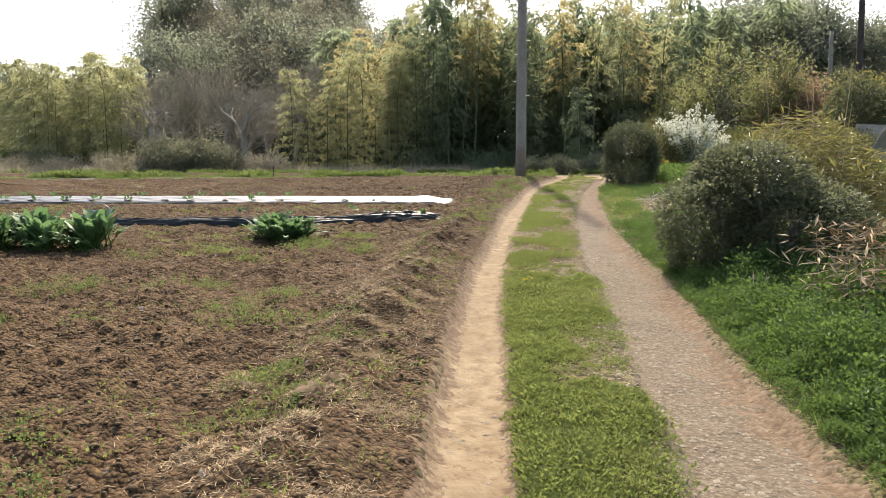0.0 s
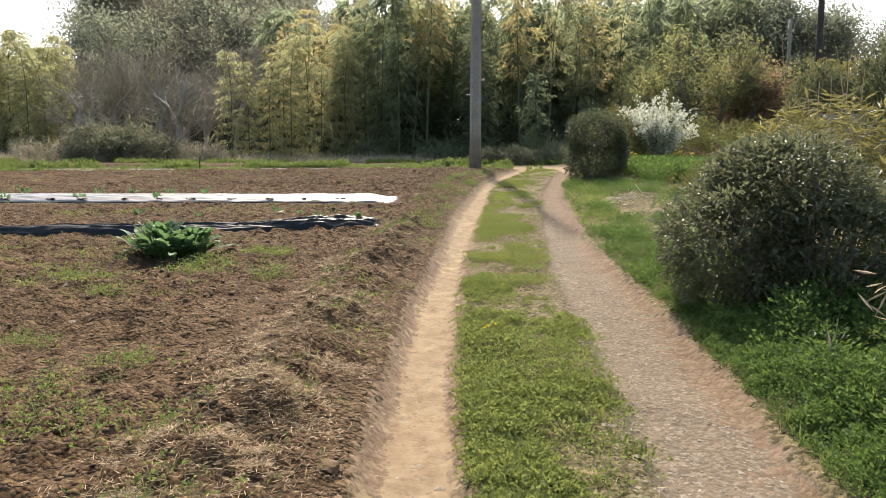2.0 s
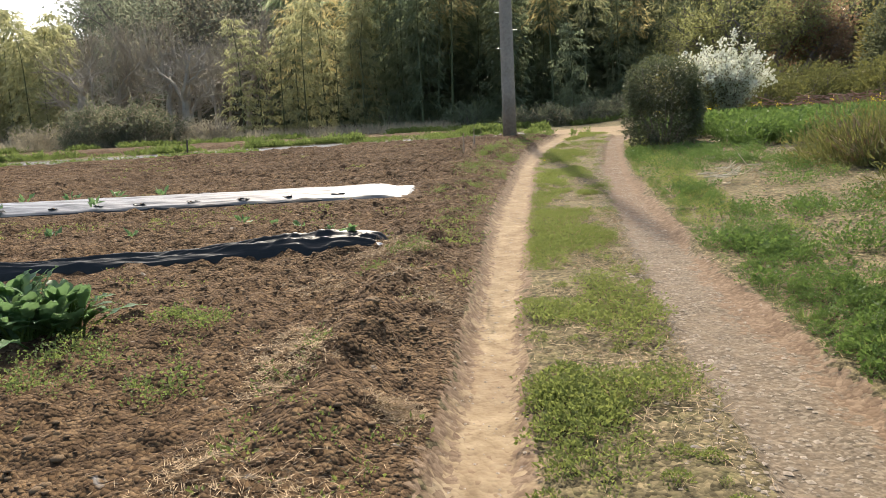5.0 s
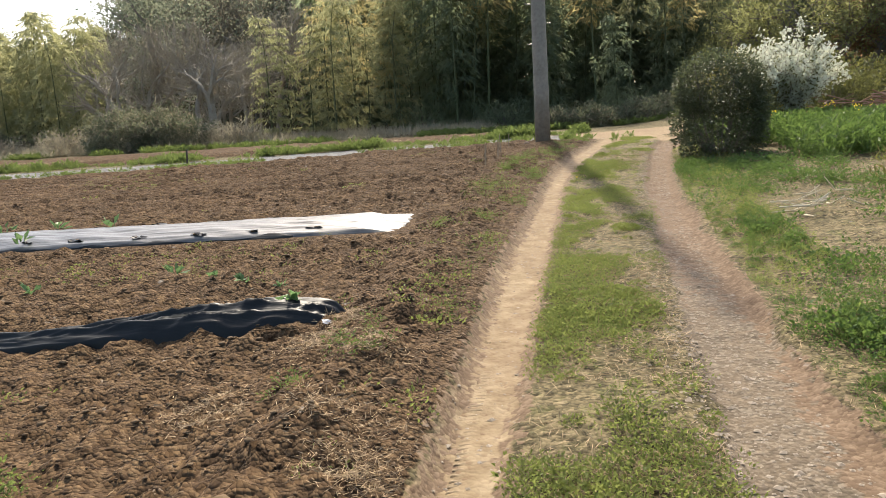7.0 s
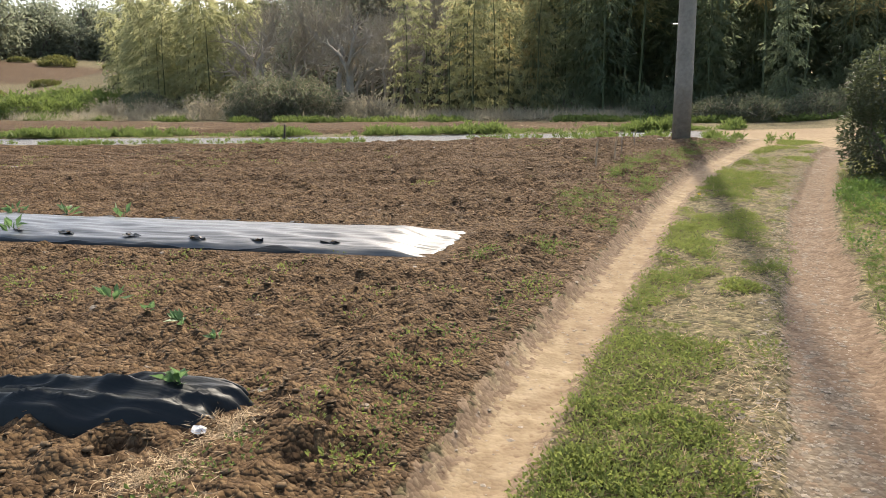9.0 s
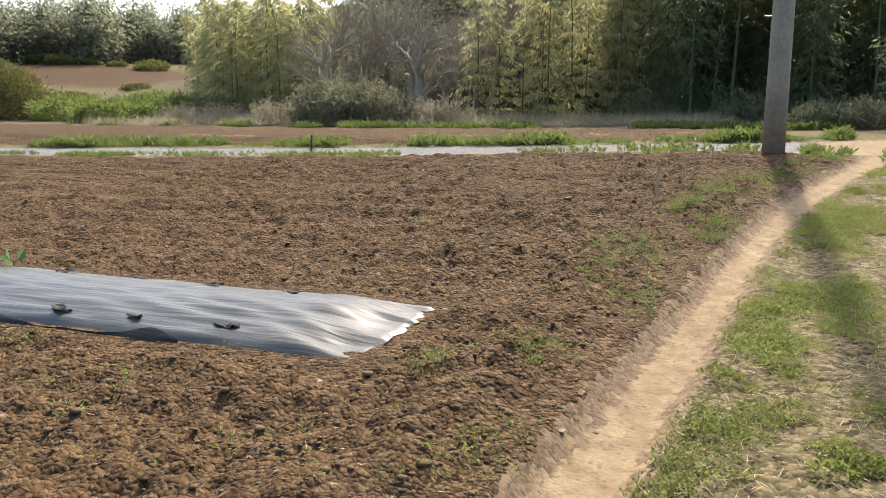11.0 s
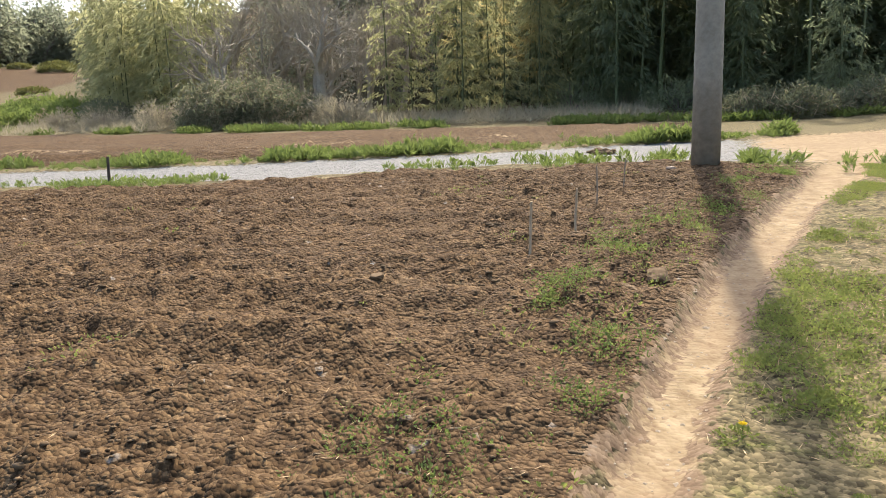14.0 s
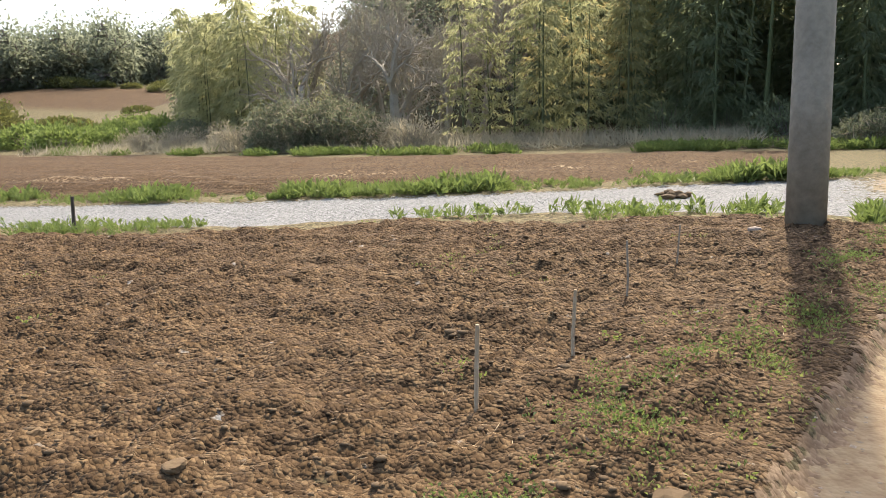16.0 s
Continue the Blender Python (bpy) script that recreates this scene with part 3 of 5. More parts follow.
def place(th, spots, group, rng, smin=0.85, smax=1.15, free_turn=True):
    """Moves a thing to the first spot and copies it to the others."""
    for k, (x, y) in enumerate(spots):
        s = rng.uniform(smin, smax)
        if group == "bamboo of the grove":
            s *= 0.88 + 0.30 * float(step(-3, 0, np.array(x))) * float(step(13, 10, np.array(x)))
        m = pose(x, y, gz(x, y) - 0.03, 0, 0, rng.uniform(0, 360) if free_turn else 0)
        o = th if k == 0 else copy_thing(th, m)
        o.matrix_basis = m @ Matrix.Diagonal((s, s, s, 1))
        tagged(o, group=group)


def bamboo_grove():
    rng = np.random.default_rng(11)
    looks = [(BAMBOO_DARK, "tall dark green bamboo standing in the shaded grove"), (BAMBOO, "tall yellow-green bamboo with drooping feathery sprays"), (GOLDBAMBOO, "tall bamboo with golden yellowing sprays")]
    kinds = [bamboo_mesh("bamboo", rng, rng.uniform(9.8, 11.8), 1.15, looks[i][0], rng.uniform(0.08, 0.16) if i == 0 else rng.uniform(0.34, 0.46), 1.0, 0.34, looks[i][1]) for i in (0, 1, 2, 0, 1, 2)]
    spots = [[] for _ in kinds]
    rows = [(48.8, 1.7, -2.0, 16), (51.5, 1.5, -3.2, 20), (55.5, 1.9, -6, 22)]
    for y, gap, a, b in rows:
        for x in np.arange(a, b, gap):
            k = int(rng.choice(6, p=(0.12, 0.2, 0.2, 0.13, 0.2, 0.15) if x < -1 else (0.32, 0.12, 0.06, 0.32, 0.12, 0.06)))
            spots[k].append((x + rng.normal(0, 0.5), y + 0.12 * abs(x) + rng.normal(0, 0.8)))
    for th, sp in zip(kinds, spots):
        place(th, sp, "bamboo of the grove", rng, 0.82, 1.12)
    back = bamboo_mesh("bamboo", rng, 10.5, 1.6, BAMBOO_DARK, 0.04, 0.7, 0.62, "dark green bamboo deep in the grove")
    spots = [(x + rng.normal(0, 0.4), y + 0.1 * abs(x) + rng.normal(0, 0.5)) for y, gap, a in ((53.0, 1.5, -2), (57.5, 1.35, -9), (62.0, 1.4, -10)) for x in np.arange(a, 27, gap)]
    place(back, spots, "bamboo deep in the grove", rng, 0.85, 1.08)
    light = bamboo_mesh("bamboo", rng, 6.5, 1.0, BAMBOO, 0.1, 1.4, 0.26, "short bright yellow-green bamboo in front of the grove", 5, 0.05, 0.52)
    place(light, [(-9.3, 46.6), (-8.5, 47.6), (-7.2, 46.9), (-5.9, 46.5), (-5.0, 47.7), (-4.2, 46.9), (-6.6, 48.4), (-2.9, 48.2)], "young bamboo before the grove", rng, 0.8, 1.25)
    lone = bamboo_mesh("bamboo", rng, 5.2, 0.9, BAMBOO_DARK, 0.12, 1.3, 0.26, "small feathery green bamboo standing before the dark grove", 5, 0.04)
    place(lone, [(8.2, 44.5)], "", rng, 1.0, 1.0)
    tallg = bamboo_mesh("bamboo", rng, 9.5, 1.2, GOLDBAMBOO, 0.2, 1.2, 0.30, "tall golden bamboo plume beside the dark grove", 5, 0.10, 0.55)
    place(tallg, [(-7.2, 50.4), (-5.6, 51.6), (-3.8, 50.9)], "golden bamboo beside the grove", rng, 0.85, 1.05)
    left = bamboo_mesh("bamboo", rng, 7.4, 1.2, BAMBOO, 0.12, 0.9, 0.36, "pale olive bamboo in a thicket beyond the fields")
    spots = [(-21.0 - 8.5 * u + rng.normal(0, 0.5), 50 + 2.5 * (k % 3) + 4 * u * u + rng.normal(0, 0.6)) for k, u in enumerate(np.linspace(0, 1, 26))]
    spots += [(-29 - 9 * u + rng.normal(0, 0.6), 55 + 8 * u + rng.normal(0, 0.9)) for u in np.linspace(0, 1, 14)]
    place(left, spots, "thicket of pale bamboo", rng, 0.75, 1.1)


def woods():
    rng = np.random.default_rng(5)
    grey = [tree("tree", rng, "tall grey-brown leafless tree on the wooded hill", 13, 0.24, GREYLEAF, 5, 0.26, 4, 4, 0.22, 0.45, skirt=900) for _ in range(2)]
    dark = [tree("tree", rng, "tall dark evergreen tree on the wooded hill", 12, 0.22, FOREST, 30, 0.32, 4, 3, 0.15, 0.8, clear=0.27, skirt=700) for _ in range(3)]
    spots = [(x + rng.normal(0, 1.5), y + rng.normal(0, 1.5)) for y in (76, 82, 89, 100) for x in np.arange(-0.355 * y, -0.17 * y, 3.0)]
    rng.shuffle(spots)
    n = len(spots)
    cut = [0, int(n * .36), int(n * .70), int(n * .80), int(n * .90), n]
    for th, a, b in zip(grey + dark, cut, cut[1:]):
        place(th, spots[a:b], "trees of the wooded hill", rng, 0.75, 1.15)
    low = [(x + rng.normal(0, 1.2), y + rng.normal(0, 1.5)) for y in (70, 80, 92) for x in np.arange(-0.17 * y, -0.04 * y, 3.2)]
    low += [(x + rng.normal(0, 1.2), 67 + rng.normal(0, 1.5)) for x in (-20, -16.5, -13, -9.5, -6, -3, 0, 3, 5.5, 8, 11, 14, 16, 18, 20, 22, 26)]
    for k, th in enumerate((grey[0], dark[1], grey[1], dark[2])):
        place(copy_thing(th, pose(0, 0, 0)), low[k::4], "lower trees of the wooded hill", rng, 0.84, 1.04)
    far = tree("tree", rng, "dark green tree in the distant wood", 7.0, 0.2, FOREST, 24, 0.5, 6, 2, 0.0, 1.0, clear=0.2, skirt=1000)
    spots = []
    for k, az in enumerate(np.linspace(26, 62, 92)):
        r = 132 + (k % 3) * 7 + rng.normal(0, 2)
        spots.append((2.3 - r * math.sin(radians(az)), 17.6 + r * math.cos(radians(az))))
    place(far, spots, "trees of the distant wood", rng, 0.85, 1.3)
    for k, (x, y, tall) in enumerate(((-12.3, 46.2, 5.6), (-16.4, 46.8, 5.2), (-14.2, 50.5, 6.0), (-19.0, 49.5, 5.6))):
        bare = tree("bare_tree", rng, "leafless crooked tree with twisting grey limbs", tall, 0.17, FOREST, 0, 0.2, 3, 5, 0.06, twist=0.62, clear=0.26, bark=PALEBARK)
        place(bare, [(x, y)], "leafless trees before the wood", rng, 1.0, 1.0)
    haze = [tree("shrub_tree", rng, "thin leafless tree with a haze of fine twigs", 7.0, 0.09, GREYLEAF, 1, 0.13, 4, 4, 0.25, 0.35, bark=PALEBARK, clear=0.2) for _ in range(2)]
    for k in (0, 1):
        place(haze[k], [(-21 + i * 0.95 + rng.normal(0, 0.5), 52 + (i % 3) * 3 + rng.normal(0, 1.0)) for i in range(k, 13, 2)], "twiggy trees before the wood", rng, 0.75, 1.15)
    fresh = tree("tree", rng, "round tree in fresh yellow-green spring leaf", 6.5, 0.14, FRESH, 20, 0.17, 5, 3, 0.1, 0.4, clear=0.22)
    place(fresh, [(16.6, 44.5), (18.2, 44.0), (14.9, 46.5)], "trees in fresh leaf", rng, 0.72, 0.92)
    rus = tree("tree", rng, "low russet-brown tree with budding twigs", 3.4, 0.1, RUSSET, 9, 0.18, 5, 3, 0.1, 0.35, clear=0.22)
    place(rus, [(19.3, 43.0), (21.0, 44.5), (22.6, 45.0), (23.8, 47.0)], "russet trees", rng)
    place(copy_thing(dark[0], pose(0, 0, 0)), [(27, 58), (24.8, 60), (28.3, 56.5), (26.6, 54.5), (23.2, 58.5), (30.2, 54.0), (38.5, 56)], "dark trees on the slope", rng, 0.68, 0.88)
    place(copy_thing(grey[0], pose(0, 0, 0)), [(30.5, 62), (33, 59), (36, 62), (39, 60), (21, 62), (17.5, 63)], "leafless trees on the slope", rng, 0.62, 0.8)
    y1 = bush("bush", rng, "large golden-olive evergreen bush on the slope", 1.8, 1.6, 3.2, SASA, 4200, 0.22)
    place(y1, [(20.5, 37.0), (22.8, 38.0)], "golden bushes", rng)
    d1 = bush("bush", rng, "tall dark green evergreen with glossy leaves", 1.6, 1.4, 4.0, CAMELLIA, 5200, 0.2)
    place(d1, [(20.6, 32.5), (23.0, 33.5), (18.6, 34.2), (25.4, 48.0), (27.3, 49.0), (23.5, 44.5)], "dark evergreens", rng)
    ol = bush("bush", rng, "rounded olive-green shrub on the slope", 1.5, 1.2, 1.5, OLIVE, 3600, 0.14, rough=0.45)
    place(ol, [(11.6, 30.2), (13.6, 30.6), (15.4, 29.6), (12.6, 32.6), (16.8, 31.4), (9.8, 31.8), (15.0, 33.5)], "olive shrubs on the slope", rng, 0.8, 1.1)


def shrubs_behind_fields():
    rng = np.random.default_rng(23)
    b = bush("bush", rng, "dark sprawling bush laced with grey dry vines", 2.3, 1.4, 2.5, THICKET, 5200, 0.18, rough=0.5, depth=0.5, vines=1500)
    place(b, [(-15.8, 43.5), (-13.9, 44.0)], "vine-covered bushes", rng, 0.85, 1.0, False)
    w = bush("bush", rng, "low heap of pale grey dead vines", 1.3, 1.0, 1.15, PALELEAF, 2600, 0.15, 0.3, rough=0.9, depth=0.6, twigs=120, twigmat=PALEBARK)
    place(w, [(-19.6, 44.6), (-10.2, 43.6), (-17.8, 45.8), (-22.8, 44.9), (-11.8, 44.8), (-26.4, 46)], "heaps of dead vines", rng)
    g = bush("bush", rng, "grey-green leafy shrub under the bamboo", 1.0, 0.8, 0.95, THICKET, 1900, 0.14, rough=0.5, vines=300)
    place(g, [(6.2, 41.3), (7.4, 42), (8.8, 42.4), (10.2, 43.4), (5.0, 41.0)], "shrubs under the bamboo", rng)
    u = bush("bush", rng, "dark leafy undergrowth at the foot of the bamboo", 1.7, 1.2, 1.5, BAMBOO_DARK, 1300, 0.26, 0.3, rough=0.7, depth=0.6)
    place(u, [(x + rng.normal(0, 0.4), 47.6 + 0.12 * abs(x) + (k % 2) * 2.5 + rng.normal(0, 0.5)) for k, x in enumerate(np.arange(-1, 20, 1.7))], "undergrowth of the grove", rng, 0.7, 1.1)
    o = bush("bush", rng, "round olive-brown shrub beyond the field", 1.5, 1.2, 1.4, THICKET, 2200, 0.16, rough=0.4, vines=200)
    place(o, [(-26.5, 50.0), (-29, 52), (-24.8, 52.5)], "olive shrubs", rng)
    gr = bush("bush", rng, "bright green leafy plant beyond the field", 1.6, 1.3, 1.3, BLADE, 2200, 0.2, rough=0.6)
    place(gr, [(-33, 47), (-36, 49), (-39, 50), (-42, 54), (-38, 55), (-45, 57), (-34, 52), (-31, 49), (-33.5, 55), (-37, 59), (-41, 61)], "bright green plants", rng, 0.8, 1.35)
    hb = bush("bush", rng, "low brown-green scrub on the rising field", 2.4, 1.6, 1.1, OLIVE, 900, 0.4)
    place(hb, [(-36 - 42 * u + rng.normal(0, 3), 60 + 19 * v + rng.normal(0, 2)) for u, v in rng.uniform(0, 1, (11, 2))], "scrub on the rising field", rng, 0.5, 1.1)
    place(copy_thing(hb, pose(0, 0, 0)), [(-42 - 5 * k + rng.normal(0, 1), 100 + rng.normal(0, 1.5)) for k in range(14)], "scrub below the distant wood", rng, 0.7, 1.4)
    rd = bush("bush", rng, "large round olive bush at the field corner", 2.6, 2.2, 3.6, OLIVE, 5200, 0.24)
    place(rd, [(-44, 50), (-47, 52)], "round bushes", rng)
    # dead reeds and briars in front of the wood
    N = 17000
    x, y = rng.uniform(-30, 2, N), rng.uniform(42.0, 50, N)
    P = on_ground(x, y)
    keep = rng.uniform(0, 1, N) < (0.25 + 0.75 * step(0.38, 0.6, fbm(x * 0.4, y * 0.4, 17)))
    P, N = P[keep], int(keep.sum())
    D = np.stack([rng.normal(0, 1.0, N), rng.normal(0, 1.0, N), np.ones(N)], 1)
    me = mesh_np("dry_reeds", *leaf_cloud(P, D, 0.62, 0.03, rng, 0.1), PALELEAF)
    tagged(new("dry_reeds", me), "pale dry reeds and briars below the wood", "dry grass", kind="stuff")


bamboo_grove()
woods()
shrubs_behind_fields()


# ---- plants along the track ----
def blossom_shrub(rng):
    """Arching wands set with small white flowers over a green core."""
    th = thing("flowering_shrub", "tall arching shrub covered with small white blossom", "shrub")
    st, P, D, G = [], [], [], []
    for k in range(135):
        a, r = rng.uniform(0, 2 * np.pi), rng.uniform(0.15, 1.0)
        tall = rng.uniform(1.5, 2.55) * (1.05 - 0.45 * r)
        out = 1.4 * r
        t = np.linspace(0, 1, 8)[:, None]
        d = np.array([[np.cos(a), np.sin(a), 0]])
        path = d * (0.15 + out * t ** 1.4) + np.array([[0, 0, 1.0]]) * tall * (t * (1.25 - 0.25 * t))
        st.append(tube(path, np.linspace(0.012, 0.003, 8), 4))
        n = 84
        u = rng.uniform(0.3, 1.0, n)
        q = np.stack([np.interp(u, t[:, 0], path[:, c]) for c in range(3)], 1) + rng.normal(0, 0.035, (n, 3))
        P.append(q)
        D.append(rng.normal(size=(n, 3)) + np.array([0, 0, 0.4]))
        G.append(np.stack([np.interp(u * 0.9, t[:, 0], path[:, c]) for c in range(3)], 1)[:22] + rng.normal(0, 0.08, (22, 3)))
    part("branchwork", join(st), BARK, th)
    part("blossom", leaf_cloud(np.concatenate(P), np.concatenate(D), 0.085, 0.065, rng), BLOSSOM, th, "tiny white flowers")
    G = np.concatenate(G)
    part("foliage", leaf_cloud(G, rng.normal(size=G.shape), 0.09, 0.04, rng), OLIVE, th)
    return th


def lobed_bush(name, rng, label, lobes, leafmat, count, size, aspect, shoots=60):
    """A dense shrub of several overlapping lobes, each (x, y, z, rx, ry, rz), with sprays that stand out of its skin."""
    th = thing(name, label, "shrub")
    L = np.array(lobes)
    area = (L[:, 3] * L[:, 4] * L[:, 5]) ** (2 / 3)
    P, D, st = [], [], []
    for k, n in enumerate((count * area / area.sum()).astype(int)):
        u = unit(rng.normal(size=(n, 3)))
        w = 1 + 0.42 * (fbm(u[:, 0] * 3.1 + 9 + k, u[:, 1] * 3.1 + u[:, 2] * 2.3 + 5, 300 + k, 3) - 0.5)
        P.append(L[k, :3] + u * L[k, 3:] * (w * (1 - 0.34 * rng.uniform(0, 1, n) ** 1.5))[:, None])
        D.append(u * np.array([1, 1, 0.5]) + rng.normal(0, 0.6, (n, 3)))
    P, D = np.concatenate(P), np.concatenate(D)
    out = P[:, 2] > 0.03
    for k in range(len(L)):
        out &= np.linalg.norm((P - L[k, :3]) / L[k, 3:], axis=1) > 0.62
    P, D = P[out], D[out]
    tip = P[rng.integers(0, len(P), shoots)]
    for t in tip:
        b = np.array([0.25 * t[0], 0.25 * t[1], -0.06])
        st.append(tube([b, (b + t) / 2 + rng.normal(0, 0.05, 3), t * np.array([1.05, 1.05, 1.08])], [0.02, 0.012, 0.004], 5))
    S = np.repeat(tip * np.array([1.05, 1.05, 1.08]), 9, 0) + rng.normal(0, 0.045, (shoots * 9, 3))
    P, D = np.concatenate([P, S]), np.concatenate([D, rng.normal(0, 0.7, S.shape) + np.array([0, 0, 0.6])])
    part("branchwork", join(st), BARK, th)
    part("foliage", leaf_cloud(P, D, size, size * aspect, rng, level=3.5), leafmat, th)
    return th


def roadside_bushes():
    rng = np.random.default_rng(3)
    b1 = lobed_bush("evergreen_bush", rng, "dense dark glossy evergreen bush beside the track",
                    [(-0.52, -0.05, 0.50, 0.58, 0.62, 0.54), (-0.18, 0.05, 0.80, 0.60, 0.70, 0.54), (0.42, 0.1, 0.48, 0.64, 0.75, 0.52), (0.0, -0.45, 0.44, 0.58, 0.45, 0.46), (-0.24, 0.25, 0.96, 0.42, 0.5, 0.38)], CAMELLIA, 36000, 0.056, 0.5, 90)
    b1.matrix_basis = pose(3.34, 7.75, gz(3.34, 7.75) - 0.03)
    b2 = lobed_bush("evergreen_bush", rng, "upright dark evergreen bush at the track's bend",
                    [(0.0, 0, 0.52, 0.74, 0.74, 0.66), (-0.03, 0.0, 1.12, 0.68, 0.70, 0.58), (0.25, 0.1, 0.8, 0.55, 0.6, 0.6)], DARKLEAF, 17000, 0.07, 0.5, 40)
    b2.matrix_basis = pose(4.95, 19.9, gz(4.95, 19.9) - 0.03)
    wb = blossom_shrub(rng)
    wb.matrix_basis = pose(8.25, 25.4, gz(8.25, 25.4) - 0.03)
    yb = bush("bush", rng, "olive-yellow leafy bush beside the blossom", 0.9, 0.8, 2.0, SASA, 3000, 0.12)
    yb.matrix_basis = pose(6.9, 25.0, gz(6.9, 25.0) - 0.03)
    # dwarf bamboo thicket
    N = 7000
    x, y = rng.uniform(3.3, 5.5, N), rng.uniform(7.9, 10.7, N)
    keep = (np.hypot((x - 4.4) / 1.0, (y - 9.3) / 1.35) < 1) & (np.hypot(x - 3.3, y - 7.75) > 0.9)
    x, y = x[keep], y[keep]
    hgt = 1.65 * (1 - 0.5 * np.hypot((x - 4.4) / 1.0, (y - 9.3) / 1.35) ** 2) * rng.uniform(0.45, 1.0, len(x))
    D = np.stack([rng.normal(0, 0.7, len(x)), rng.normal(0, 0.7, len(x)), rng.uniform(-0.2, 0.6, len(x))], 1)
    th = thing("dwarf_bamboo", "thicket of yellowing dwarf bamboo behind the evergreen bush", "bamboo")
    part("foliage", leaf_cloud(on_ground(x, y) + np.stack([x * 0, x * 0, hgt], 1), D, 0.16, 0.026, rng, droop=0.1), SASA, th)
    st = []
    for k in range(90):
        q = on_ground([x[k]], [y[k]])[0]
        st.append(tube([q, q + np.array([rng.normal(0, 0.25), rng.normal(0, 0.25), hgt[k] * (1.1 if k % 3 else 1.5)])], [0.007, 0.004], 4))
    part("branchwork", join(st), STRAW, th)


roadside_bushes()


def leaf_tuft(rng, n=9, length=0.06, width=0.03, rise_=0.5, stemmy=0.03, spread=0.05):
    """A weed of small leaves round a short stem."""
    a = rng.uniform(0, 2 * np.pi, n)
    z = rng.uniform(0, 1, n) * stemmy
    D = np.stack([np.cos(a), np.sin(a), rng.uniform(0.1, rise_ * 2, n)], 1)
    P = np.stack([np.cos(a) * 0.01, np.sin(a) * 0.01, z], 1) + np.stack([np.cos(a), np.sin(a), 0 * a], 1) * rng.uniform(0, spread, (n, 1))
    return leaf_cloud(P, D, length, width, rng)


def blade_tuft(rng, n=12, length=0.2, width=0.012, lean=0.35):
    D = np.stack([rng.normal(0, lean, n), rng.normal(0, lean, n), np.ones(n)], 1)
    P = np.stack([rng.normal(0, 0.03, n), rng.normal(0, 0.03, n), np.zeros(n) - 0.01], 1)
    return leaf_cloud(P, D, length, width, rng, 0.1)


def mound(rng, n, r, h, length, width):
    """A low cushion of leaves over a dome."""
    a, q = rng.uniform(0, 2 * np.pi, n), np.sqrt(rng.uniform(0, 1, n)) * rng.uniform(0.75, 1.15, n)
    P = np.stack([r * q * np.cos(a), r * q * np.sin(a), h * np.maximum(0.02, 1 - q * q) * rng.uniform(0.55, 1.05, n)], 1)
    D = np.stack([np.cos(a) * q, np.sin(a) * q, np.full(n, 0.55)], 1) + rng.normal(0, 0.5, (n, 3))
    return leaf_cloud(P, D, length, width, rng)


def stuff(name, vf, mat, label, category, smooth=False):
    return tagged(new(name, mesh_np(name, vf[0], vf[1], mat, smooth)), label, category, kind="stuff")


